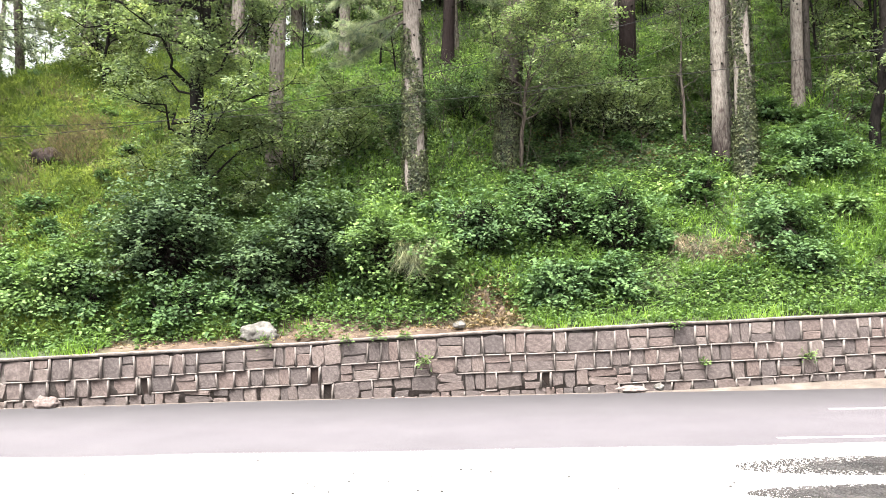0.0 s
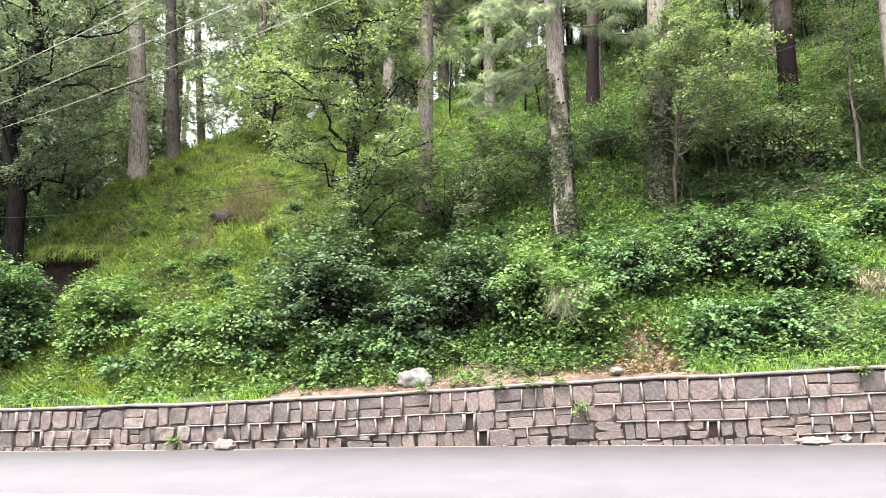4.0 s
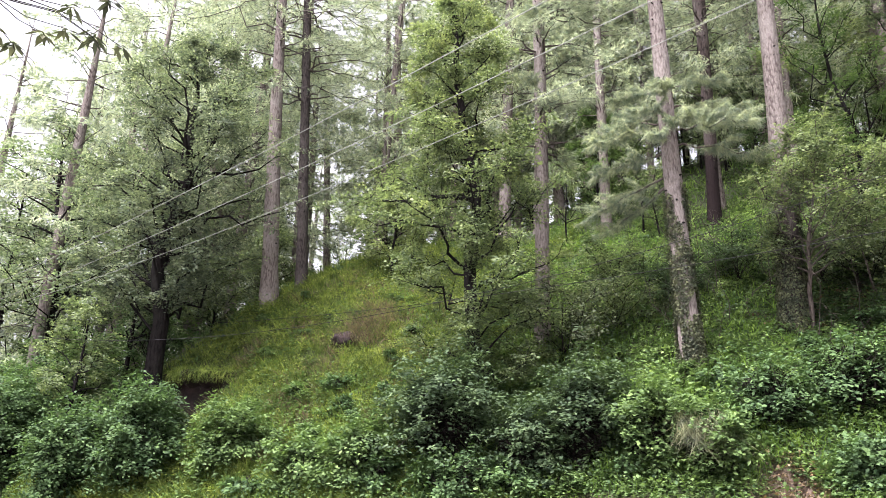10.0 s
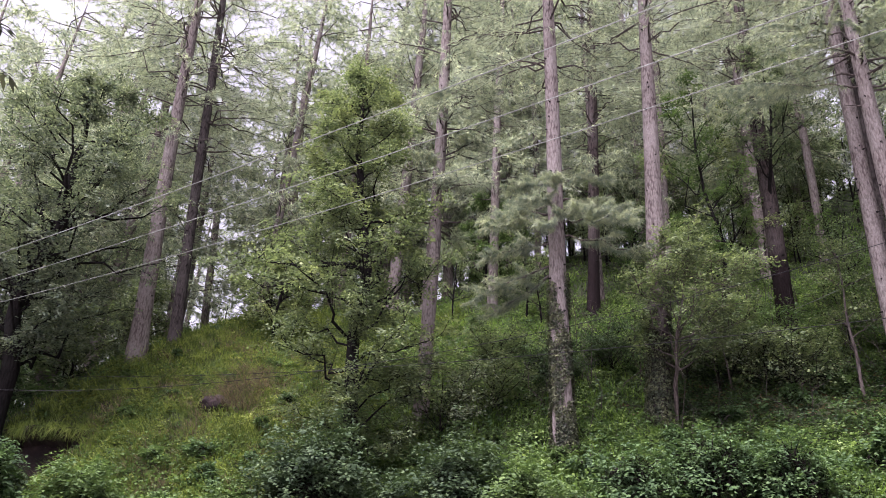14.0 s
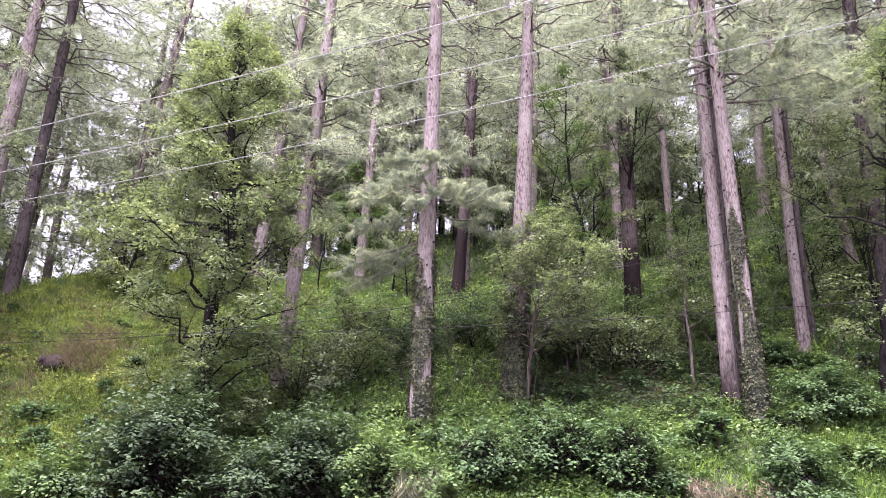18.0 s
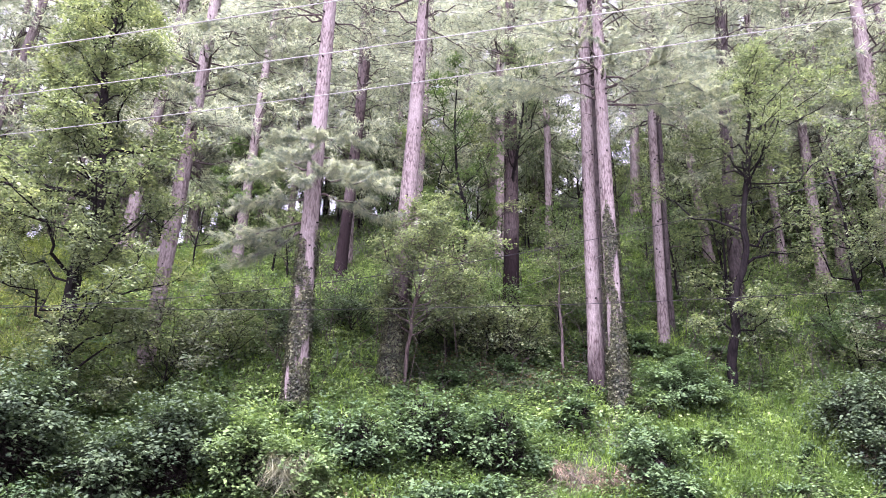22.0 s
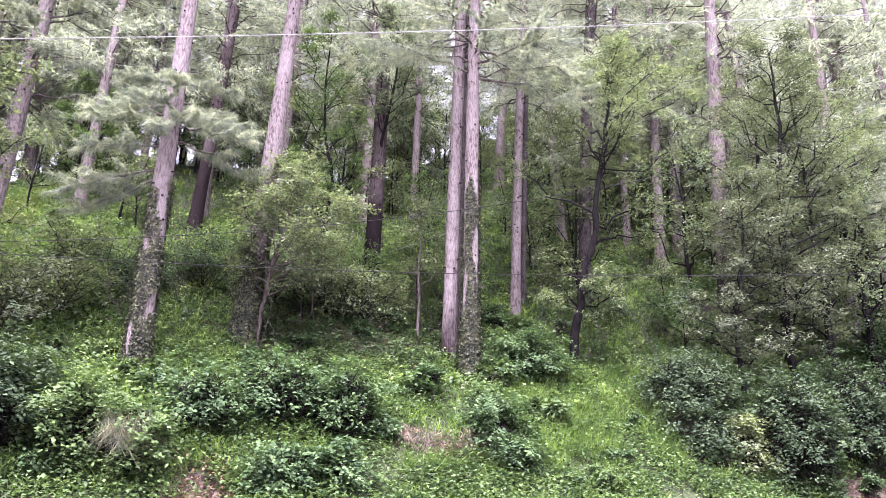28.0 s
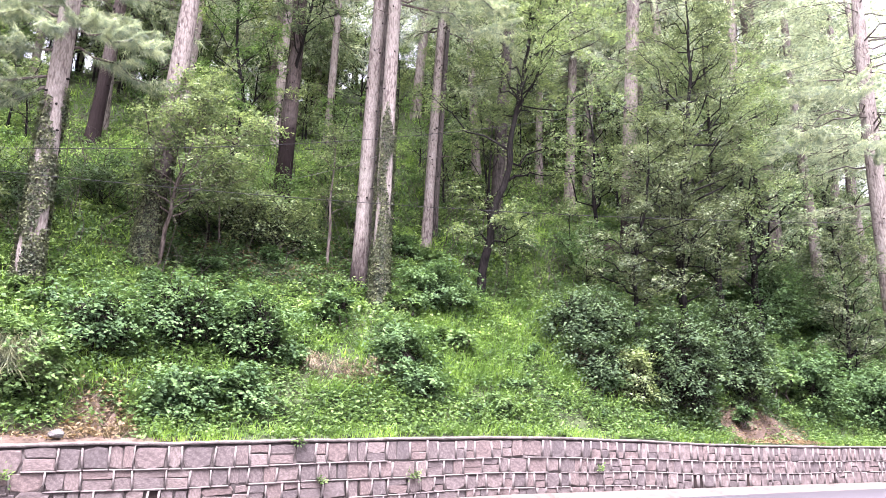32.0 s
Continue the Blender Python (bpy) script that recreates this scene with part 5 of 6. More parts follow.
for gx, gy, ga in ((-22.5, 27.0, 60), (-27.0, 24.5, 130), (-31.5, 29.0, 250), (23.5, 29.5, 20), (30.5, 30.0, 140), (35.5, 28.0, 260), (38.5, 33.0, 320), (27.0, 34.0, 50), (29.5, 25.0, 10), (33.5, 23.5, 95), (37.0, 21.5, 170), (41.0, 26.0, 230), (45.0, 30.0, 290), (42.0, 20.5, 40)):
    copy_thing(FAR[1], pose(gx, gy, hill(gx, gy), 0, 0, ga) @ Matrix.Scale(1.1, 4))
scatter([SAPLINGS[4], SAPLINGS[3]], 34, 40, -16, 18, 24, 36, 1.6, (1.0, 1.5), False)
scatter([SAPLINGS[4], SAPLINGS[3]], 34, 36, -12, 26, 21, 31, 1.5, (0.8, 1.2))
# distant trees whose pale leaf colour takes the place of haze
for k, (gx, gy, tall) in enumerate(((22.9, 22.6, 12.0), (26.3, 21.6, 11.5), (29.5, 23.5, 13.0), (31.0, 27.5, 13.0), (37.0, 25.0, 12.0), (34.0, 33.5, 15.0), (42.0, 30.0, 14.0), (27.5, 31.5, 13.0), (47.0, 24.0, 12.0), (-24.5, 24.5, 13.0), (-28.5, 26.0, 15.0), (-30.5, 21.5, 13.0), (-26.5, 30.5, 15.0), (-34.5, 26.5, 15.0), (-33.0, 18.5, 11.0))):
    leafy_tree("broad_tree", (gx, gy, hill(gx, gy)), [(0.1, 0, tall * 0.3), (-0.2, 0.1, tall * 0.6), (0, 0, tall * 0.92)], 0.2, [(tall * 0.25, 2.0, 0), (tall * 0.5, 3.4, 0), (tall * 0.8, 2.8, 0), (tall, 0.8, 0)], 26, 80 + k,
               "hazy pale-leaved tree in the distance beyond the slope", M_OAK_PALE, size=0.13, twigs=9, ends=4, per=10, spread=0.28, split=False, group="far broad-leaved trees")

# ---------------------------------------------------------------- grass and herbs on the slope
def cover(name, n, seed, box, material, label, height=0.3, width=0.014, tuft=5, keep=None, lean=0.35, spread=0.09):
    rng = np.random.default_rng(seed)
    x0, x1, s0, s1 = box
    k = n // tuft
    xs = rng.uniform(x0, x1, k)
    ss = s0 + (s1 - s0) * rng.uniform(0, 1, k) ** 1.35
    pts = []
    for x, s in zip(xs, ss):
        y = wall_y(x) + s
        if keep and not keep(x, y, s):
            continue
        pts.append((x, y, hill(x, y) - 0.02))
    p = np.repeat(np.array(pts), tuft, 0)
    m = len(p)
    p[:, :2] += rng.standard_normal((m, 2)) * spread
    h = height * rng.uniform(0.5, 1.35, m)
    tip = p + np.stack([rng.standard_normal(m) * lean * h, (rng.standard_normal(m) * lean - 0.35) * h, h], 1)
    me = mesh_from(name, *blades(p, tip, width * rng.uniform(0.7, 1.3, m), rng), material)
    return tagged(new(name, me), label, "grass", kind="stuff")


def hanging(name, n, seed, x0, x1, s, material, label, length=0.5, width=0.014, band=0.25, lift=0.0):
    """Dry stems that hang over the edge of a bank."""
    rng = np.random.default_rng(seed)
    p = []
    for x in rng.uniform(x0, x1, n):
        y = wall_y(x) + s + rng.uniform(-band, band) - 0.25 * math.sin((x - x0) / (x1 - x0) * math.pi)
        p.append((x, y, hill(x, y) + lift + rng.uniform(0.15, 0.5)))
    p = np.array(p)
    L = length * rng.uniform(0.5, 1.3, n)
    tip = p + np.stack([rng.normal(0.15, 0.5, n) * L, -rng.uniform(0.15, 0.6, n) * L, -L * rng.uniform(0.5, 1.0, n)], 1)
    return tagged(new(name, mesh_from(name, *blades(p, tip, width * rng.uniform(0.6, 1.3, n), rng), material)), label, "grass", kind="stuff")


def herbs(name, n, seed, box, material, label, size=0.09, height=0.28, keep=None, per=10, mound=0.2):
    rng = np.random.default_rng(seed)
    x0, x1, s0, s1 = box
    k = n // per
    xs = rng.uniform(x0, x1, k)
    ss = s0 + (s1 - s0) * rng.uniform(0, 1, k) ** 1.35
    pts = []
    for x, s in zip(xs, ss):
        y = wall_y(x) + s
        if keep and not keep(x, y, s):
            continue
        pts.append((x, y, hill(x, y)))
    pts = np.array(pts)
    wide = rng.uniform(0.6, 1.4, len(pts))
    p = np.repeat(pts, per, 0)
    m = len(p)
    k = np.repeat(wide, per)
    d = unit(rng.standard_normal((m, 3)) * np.array([1, 1, 0.7]) + np.array([0, -0.25, 0.45]))
    d[:, 2] = np.abs(d[:, 2])
    p += d * np.stack([mound * k, mound * k, height * k], 1) * rng.uniform(0.75, 1.0, (m, 1))
    way = d * np.array([1, 1, 0.15]) + rng.standard_normal((m, 3)) * 0.3 + np.array([0, 0, -0.1])
    nor = d * np.array([0.45, 0.45, 0.6]) + np.array([0, 0, 0.7]) + rng.standard_normal((m, 3)) * 0.2
    L = size * rng.uniform(0.6, 1.4, m)
    me = mesh_from(name, *leaves(p, way, nor, L, L * 0.65), material)
    return tagged(new(name, me), label, "undergrowth", kind="stuff")


def on_spur(x, y, s):
    return x > edge_x(y) - 1.0


def bare(x, y, s):
    return scar(x) > 0.3 and 4.4 < s < 5.75 or bank(x) > 0.25 and 2.1 < s < 2.75 or -7.5 < x < 1.4 and s < 1.0 or math.hypot((x - 0.5) / 0.6, (s - 1.0) / 1.0) < 1 or math.hypot((x - 21.0) / 2.4, (s - 1.0) / 1.1) < 1


def grassy(x, y, s):
    return on_spur(x, y, s) and not bare(x, y, s) and noise.noise(Vector((x * 0.35, y * 0.35, 2))) > -0.35


def spur_turf(x, y, s):
    return on_spur(x, y, s) and not (scar(x) > 0.3 and 4.4 < s < 5.75) and noise.noise(Vector((x * 0.8, y * 0.8, 6))) > -0.6 + 0.6 * smooth01(-11, -7, x)


def leafy(x, y, s):
    if bare(x, y, s) or not on_spur(x, y, s):
        return noise.noise(Vector((x * 2.0, y * 2.0, 2))) > 0.35
    dens = noise.noise(Vector((x * 0.45, y * 0.45, 9)))
    return dens > -0.2 + 0.5 * smooth01(-9, -13, x) * smooth01(3, 5, s)


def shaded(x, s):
    """The dim slope behind the close pair of pines, where little grass grows and dark growth deepens the shade."""
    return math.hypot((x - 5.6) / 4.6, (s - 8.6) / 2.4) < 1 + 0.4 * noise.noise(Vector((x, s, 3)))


def grassy_open(x, y, s):
    return grassy(x, y, s) and not shaded(x, s)


cover("grass", 42000, 1, (-9, 36, 0.45, 22), M_GRASS, "fresh green grass covering the slope", height=0.28, width=0.022, keep=grassy_open)
cover("spur_grass", 110000, 6, (-20, -5, 1.0, 20), M_TURF, "short yellowing grass on the open spur", height=0.22, width=0.022, keep=spur_turf)
cover("long_grass", 5000, 2, (9, 15, 2.5, 6), M_GRASS, "long bright grass on the bank", height=0.48, width=0.022, keep=grassy)
hanging("dry_grass", 1300, 3, 5.2, 7.7, 2.7, M_GRASS_DRY, "dry brown stems hanging over a bank edge", 0.42, 0.012, 0.14)
hanging("pale_grass", 700, 8, -1.5, -0.6, 1.75, M_PALE_GRASS, "pale drooping grass clump by the bushes", 0.62, 0.014, 0.2, 1.0)
cover("spur_tussocks", 44000, 31, (-18.5, -6, 1.0, 19), M_TURF, "tufted yellow-green grass on the spur", height=0.36, width=0.024, tuft=30, keep=spur_turf, lean=0.6, spread=0.1)
cover("spur_withered_tussocks", 20000, 32, (-16, -8.5, 2.5, 12), M_GRASS_DRY, "withered brown tufts among the spur's grass", height=0.28, width=0.02, tuft=24, lean=0.7, spread=0.11, keep=lambda x, y, s: on_spur(x, y, s) and noise.noise(Vector((x * 0.6, y * 0.6, 3))) > -0.05)
cover("slope_tussocks", 30000, 33, (-7, 34, 2.0, 16), M_GRASS, "tufted green grass on the wooded slope", height=0.36, width=0.024, tuft=28, keep=grassy_open, lean=0.6, spread=0.11)
hanging("hanging_grass", 1200, 13, 14.2, 16.8, 2.8, M_GRASS_DRY, "brown roots and grass hanging over a dark hollow", 0.45)
cover("verge_grass", 7000, 7, (-30, 40, 0.05, 0.5), M_GRASS, "grass fringe along the wall's coping", height=0.2, width=0.014, keep=grassy)
herbs("undergrowth", 210000, 4, (-20, 40, 0.35, 20), M_HERB, "low leafy undergrowth on the slope", size=0.1, keep=leafy)
herbs("broad_leaved_herbs", 90000, 16, (-9, 36, 1.2, 13), M_BUSH, "broad-leaved green plants in clumps on the slope", size=0.11, height=0.42, mound=0.28, per=14, keep=lambda x, y, s: not bare(x, y, s) and noise.noise(Vector((x * 0.9, y * 0.9, 12))) > 0.05)
herbs("slope_herbs", 150000, 18, (-8, 34, 1.5, 15), M_HERB, "carpet of small-leaved green herbs on the slope", size=0.085, height=0.26, mound=0.26, per=15, keep=lambda x, y, s: not bare(x, y, s) and not shaded(x, s) and noise.noise(Vector((x * 1.1, y * 1.1, 31))) > -0.12)
herbs("spur_leafy_herbs", 70000, 17, (-18, -6, 1.2, 20), M_HERB, "leafy green plants in patches on the spur", size=0.1, height=0.26, mound=0.24, per=12, keep=lambda x, y, s: on_spur(x, y, s) and not bare(x, y, s) and noise.noise(Vector((x * 0.7, y * 0.7, 21))) > 0.02)
herbs("gully_undergrowth", 24000, 5, (-40, -17, 0.3, 22), M_BUSH, "dark leafy undergrowth in the gully", height=0.5, size=0.15, mound=0.35)
herbs("bank_undergrowth", 100000, 9, (-14, 30, 0.9, 7), M_HERB, "knee-high leafy herbs on the bank", height=0.42, size=0.105, keep=leafy, per=12, mound=0.3)
cover("path_dry_grass", 900, 10, (-0.2, 1.3, 0.5, 2.8), M_GRASS_DRY, "dry grass and twigs strewn on the bare earth", height=0.22, width=0.014, lean=0.9)
cover("spur_dry_grass", 2300, 11, (-12.7, -11.3, 7.2, 9.2), M_GRASS_DRY, "dry hanging grass on the face of the spur", height=0.42, width=0.018, lean=0.8)
herbs("upper_undergrowth", 50000, 12, (-9, 48, 7, 28), M_HERB, "leafy ground cover on the upper slope", size=0.14, height=0.35, mound=0.3, keep=lambda x, y, s: not shaded(x, s))
herbs("ground_herbs", 60000, 15, (-14, 34, 0.4, 14), M_HERB, "small leafy herbs close to the ground", size=0.09, height=0.12, keep=lambda x, y, s: not bare(x, y, s))

herbs("dead_bracken", 900, 21, (0.1, 1.3, 0.6, 2.4), M_BRACKEN, "rust-brown dead bracken on the bare earth", size=0.1, height=0.2)
herbs("dead_litter", 6000, 22, (18.5, 23.5, 0.35, 2.2), M_BRACKEN, "brown dead leaves strewn on the bank", size=0.06, height=0.05)
herbs("leaf_litter", 1500, 23, (-7.5, 1.4, 0.4, 1.3), M_BRACKEN, "brown dead leaves behind the coping", size=0.06, height=0.04)
herbs("spur_herbs", 26000, 24, (-17, -7.5, 1.5, 10), M_TURF, "small yellow-green plants among the spur's grass", size=0.075, height=0.16, keep=spur_turf)
cover("spur_brown_grass", 9000, 25, (-15.5, -9, 3.5, 9), M_GRASS_DRY, "brown withered grass among the spur's turf", height=0.2, width=0.016, keep=lambda x, y, s: noise.noise(Vector((x * 0.6, y * 0.6, 3))) > 0.0)
cover("upper_grass", 16000, 26, (-7, 30, 7, 24), M_GRASS, "light green grass under the pines", height=0.32, width=0.035, keep=lambda x, y, s: not shaded(x, s))
# litter and fern, whose darker colours carry part of the slope's shade
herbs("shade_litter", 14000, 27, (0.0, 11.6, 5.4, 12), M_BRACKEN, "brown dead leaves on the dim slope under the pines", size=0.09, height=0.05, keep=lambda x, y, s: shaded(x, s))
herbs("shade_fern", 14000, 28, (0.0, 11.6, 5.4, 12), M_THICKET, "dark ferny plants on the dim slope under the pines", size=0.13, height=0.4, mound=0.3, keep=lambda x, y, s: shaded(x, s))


def leafy_plants(name, n, seed, box, material, label, keep, size=0.12, tall=0.45, per=9, spread=0.16):
    """Knee-high plants whose flat whorls of leaves stand clear of the grass, in patches with gaps."""
    rng = np.random.default_rng(seed)
    x0, x1, s0, s1 = box
    c = []
    for x, q in zip(rng.uniform(x0, x1, n), rng.uniform(s0, s1, n)):
        y = wall_y(x) + q
        if keep(x, y, q):
            patch = 0.5 + 0.5 * noise.noise(Vector((x * 1.4, y * 1.4, seed)))
            c.append((x, y, hill(x, y) + tall * patch * rng.uniform(0.55, 1.35) + 0.06))
    c = np.array(c)
    o = unit(rng.standard_normal(c.shape) * 0.5 + np.array([0, -0.45, 0.8]))
    me = mesh_from(name, *sprays(c, o, rng, per, spread, size, 0.6, 0.15), material)
    return tagged(new(name, me), label, "undergrowth", kind="stuff")


leafy_plants("bramble_patches", 17000, 51, (-8.5, 34, 4.2, 18), M_BRAMBLE, "bright leafy brambles in patches between the trunks",
             lambda x, y, s: not bare(x, y, s) and not shaded(x, s) and noise.noise(Vector((x * 0.75, y * 0.75, 44))) > -0.02, size=0.125)
leafy_plants("dark_leaved_patches", 6000, 52, (-8.5, 34, 4.2, 16), M_BUSH, "deep green leafy plants in patches between the trunks",
             lambda x, y, s: not bare(x, y, s) and noise.noise(Vector((x * 0.75, y * 0.75, 44))) < -0.1, size=0.14, tall=0.6)
leafy_plants("spur_weeds", 11000, 53, (-18, -7.5, 1.3, 14), M_SPUR_HERB, "small yellow-green weeds spread over the spur",
             lambda x, y, s: on_spur(x, y, s) and not bare(x, y, s) and noise.noise(Vector((x * 0.9, y * 0.9, 61))) > -0.12, size=0.08, tall=0.24, per=10, spread=0.13)


def brushwood():
    """Bare thin stems and dead twigs standing in the dim undergrowth."""
    rng = np.random.default_rng(41)
    spots = [(x, q) for x, q in zip(rng.uniform(-3, 24, 420), rng.uniform(6, 17, 420)) if noise.noise(Vector((x * 0.5, q * 0.5, 14))) > -0.15]
    stems = []
    for x, q in spots:
        y = wall_y(x) + q
        foot = np.array([x, y, hill(x, y) - 0.05])
        tall = rng.uniform(0.8, 2.8)
        tip = foot + np.array([rng.normal(0, 0.3), rng.normal(0, 0.3), 1.0]) * tall
        p = limb_path(foot, tip, rng, 5, 0.0, 0.08)
        stems.append(tube(p, np.linspace(0.016, 0.004, 5), 4))
        for k in range(rng.integers(3, 8)):
            a = p[rng.integers(1, 5)]
            e = a + unit(rng.standard_normal(3) + np.array([0, 0, 0.5])) * rng.uniform(0.3, 0.9)
            stems.append(tube(limb_path(a, e, rng, 4, 0.03, 0.1), (0.008, 0.006, 0.004, 0.003), 3))
    tagged(new("brushwood", mesh_from("brushwood", *joined(stems), M_TWIG, True)), "bare grey-brown stems and twigs in the undergrowth", "brushwood", kind="stuff")


brushwood()

# ---------------------------------------------------------------- rocks, earth
def rock(name, place, size, seed, material, label, category="rock", flat=0.75, rough=1.0):
    bm = bmesh.new()
    bmesh.ops.create_icosphere(bm, subdivisions=4, radius=1.0)
    for v in bm.verts:
        n = v.co.normalized()
        k = 1 + 0.28 * noise.noise(n * 1.3 + Vector((seed, 0, 0))) + 0.12 * noise.noise(n * 3.5 + Vector((0, seed, 0))) + 0.14 * rough * abs(noise.noise(n * 5 + Vector((0, 0, seed)))) - 0.16 * rough * abs(noise.noise(n * 2.6 + Vector((seed, 2, 0)))) + 0.05 * rough * noise.noise(n * 17 + Vector((seed, seed, 0)))
        v.co = Vector((n.x * size[0], n.y * size[1], n.z * size[2])) * k
        if v.co.z < -size[2] * flat:
            v.co.z = -size[2] * flat
    me = bpy.data.meshes.new(name)
    bm.to_mesh(me)
    bm.free()
    for p in me.polygons:
        p.use_smooth = True
    me.materials.append(material)
    ob = new(name, me)
    ob.location = place
    return tagged(ob, label, category)


rock("boulder", (-4.37, 15.5, 1.33), (0.42, 0.3, 0.26), 3, M_BOULDER, "pale rounded boulder resting behind the wall coping", "boulder")
rock("rock", (-12.51, 21.2, 6.62), (0.5, 0.34, 0.32), 5, M_RED_EARTH, "reddish rock showing in the grassy slope")


def earth_heap(cx, cy, rx, ry, height, seed):
    """A tipped heap of loose earth: steep crumbling sides, furrows and clods."""
    rings, sides = 70, 150
    v, f = [(cx, cy, height)], []
    for i in range(1, rings + 1):
        r = i / rings
        for j in range(sides):
            a = 2 * math.pi * j / sides
            edge = 1 + 0.12 * noise.noise(Vector((math.cos(a) * 1.5, math.sin(a) * 1.5, seed)))
            x, y = cx + rx * r * edge * math.cos(a), cy + ry * r * edge * math.sin(a)
            q = Vector((x, y, seed))
            z = height * (1 - r ** 1.5) + (0.1 * noise.noise(q * 2.2) + 0.07 * abs(noise.noise(q * 6)) + 0.06 * noise.noise(q * 13) + 0.035 * noise.noise(q * 27)) * min(1.0, (1 - r) * 6)
            v.append((x, y, z - 0.02))
    for j in range(sides):
        f.append((0, 1 + j, 1 + (j + 1) % sides))
    for i in range(rings - 1):
        for j in range(sides):
            a, b = 1 + i * sides + j, 1 + i * sides + (j + 1) % sides
            f.append((a, a + sides, b + sides, b))
    me = bpy.data.meshes.new("earth_mound")
    me.from_pydata(v, [], f)
    me.materials.append(M_HEAP)
    return tagged(new("earth_mound", me), "tall grey-brown mound of dry crumbly earth by the road", "earth mound")


earth_heap(-7.85, 5.1, 2.35, 1.8, 1.84, 7)
rock("stone", (-0.07, 15.4, 1.43), (0.13, 0.1, 0.09), 11, M_BOULDER, "small pale stone lying behind the coping", "stone")
rock("fallen_stone", (-8.1, 13.98, 0.1), (0.26, 0.15, 0.15), 12, M_STONE, "fallen block leaning at the wall's foot", "stone")
rock("fallen_stone", (3.35, 14.75, 0.09), (0.28, 0.13, 0.08), 13, M_STONE, "flat broken slab lying at the wall's foot", "stone")
rock("fallen_stone", (3.9, 14.8, 0.12), (0.1, 0.08, 0.08), 14, M_BOULDER, "small pale stone at the wall's foot", "stone")
rock("rock", (20.9, 24.8, 9.2), (0.9, 0.6, 0.75), 15, M_RED_EARTH, "dark red-brown rock among the undergrowth")


def turf_overhang():
    """The lip of turf and roots that juts out over the broken face of the spur."""
    xs = np.arange(-18.7, -15.25, 0.1)
    v, f = [], []
    for x in xs:
        u = max(0.0, math.sin((x + 18.7) / 3.5 * math.pi)) ** 0.7
        out = (0.7 + 0.5 * noise.noise(Vector((x * 1.6, 3, 0)))) * u + 0.05
        y = wall_y(x) + 5.95
        z = hill(x, y)
        d = 0.3 * noise.noise(Vector((x * 2.9, 0, 8)))
        v += [(x, y + 0.3, z - 0.02), (x, y - out * 0.5, z + 0.02 - 0.1 * out), (x, y - out, z - 0.22 * out + d * 0.4), (x, y - out * 0.96, z - 0.22 * out - 0.2 + d),
              (x, y - out * 0.5, z - 0.42 * u - 0.12 + d), (x, y + 0.2, z - 0.9 * u - 0.2 + d)]
    for i in range(len(xs) - 1):
        for j in range(5):
            a = i * 6 + j
            f.append((a, a + 6, a + 7, a + 1))
    me = mesh_from("turf_overhang", v, np.array(f)[:, ::-1], M_SOIL, True)
    # underside in the earth whose colour already holds the shade
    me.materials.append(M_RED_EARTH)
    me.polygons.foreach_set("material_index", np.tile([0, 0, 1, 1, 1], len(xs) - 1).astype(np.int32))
    tagged(new("turf_overhang", me), "overhanging lip of turf and dark red earth on the spur", "earth bank")


turf_overhang()
rng_lip = np.random.default_rng(91)
lip = []
for gx in rng_lip.uniform(-18.7, -15.2, 3600):
    gy = wall_y(gx) + 5.95 - 0.95 * max(0.0, math.sin((gx + 18.7) / 3.5 * math.pi)) ** 0.7 * rng_lip.uniform(0.2, 1.0)
    lip.append((gx, gy, hill(gx, wall_y(gx) + 5.95) - 0.2 * (wall_y(gx) + 5.95 - gy) - 0.02))
lip = np.array(lip)
lip_tip = lip + np.stack([rng_lip.normal(0, 0.12, len(lip)), -rng_lip.uniform(0.02, 0.22, len(lip)), rng_lip.uniform(-0.5, 0.2, len(lip))], 1)
tagged(new("lip_grass", mesh_from("lip_grass", *blades(lip, lip_tip, rng_lip.uniform(0.012, 0.022, len(lip)), rng_lip), M_TURF)), "grass fringe on the overhanging turf", "grass", kind="stuff")


# ---------------------------------------------------------------- cables
def cable(a, b, sag, radius, material, label):
    u = np.linspace(0, 1, 40)
    p = np.array(a) + (np.array(b) - np.array(a)) * u[:, None]
    p[:, 2] -= sag * 4 * u * (1 - u)
    ob = new("overhead_cable", mesh_from("overhead_cable", *tube(p, np.full(40, radius), 6), material, True))
    return tagged(ob, label, "cable", "overhead cables")


WAY = Vector((math.cos(radians(18.6)), -math.sin(radians(18.6)), 0))
OUT = Vector((math.sin(radians(18.6)), math.cos(radians(18.6)), 0))


def conductor(d, height, slope, curve):
    """A bare conductor d metres from the eye at its nearest, a shallow parabola along the road."""
    u = np.linspace(-70, 55, 70)
    p = np.array([tuple(OUT * d + WAY * q + Vector((0, 0, height + slope * q + curve * q * q))) for q in u])
    ob = new("overhead_cable", mesh_from("overhead_cable", *tube(p, np.full(70, 0.0068), 6), M_CABLE, True))
    tagged(ob, "pale bare conductor strung across the road", "cable", "overhead cables")


for row in ((6.4, 7.62, 0.0556, 0.00166), (7.5, 7.76, 0.0467, 0.00145), (8.5, 7.86, 0.0578, 0.00214)):
    conductor(*row)
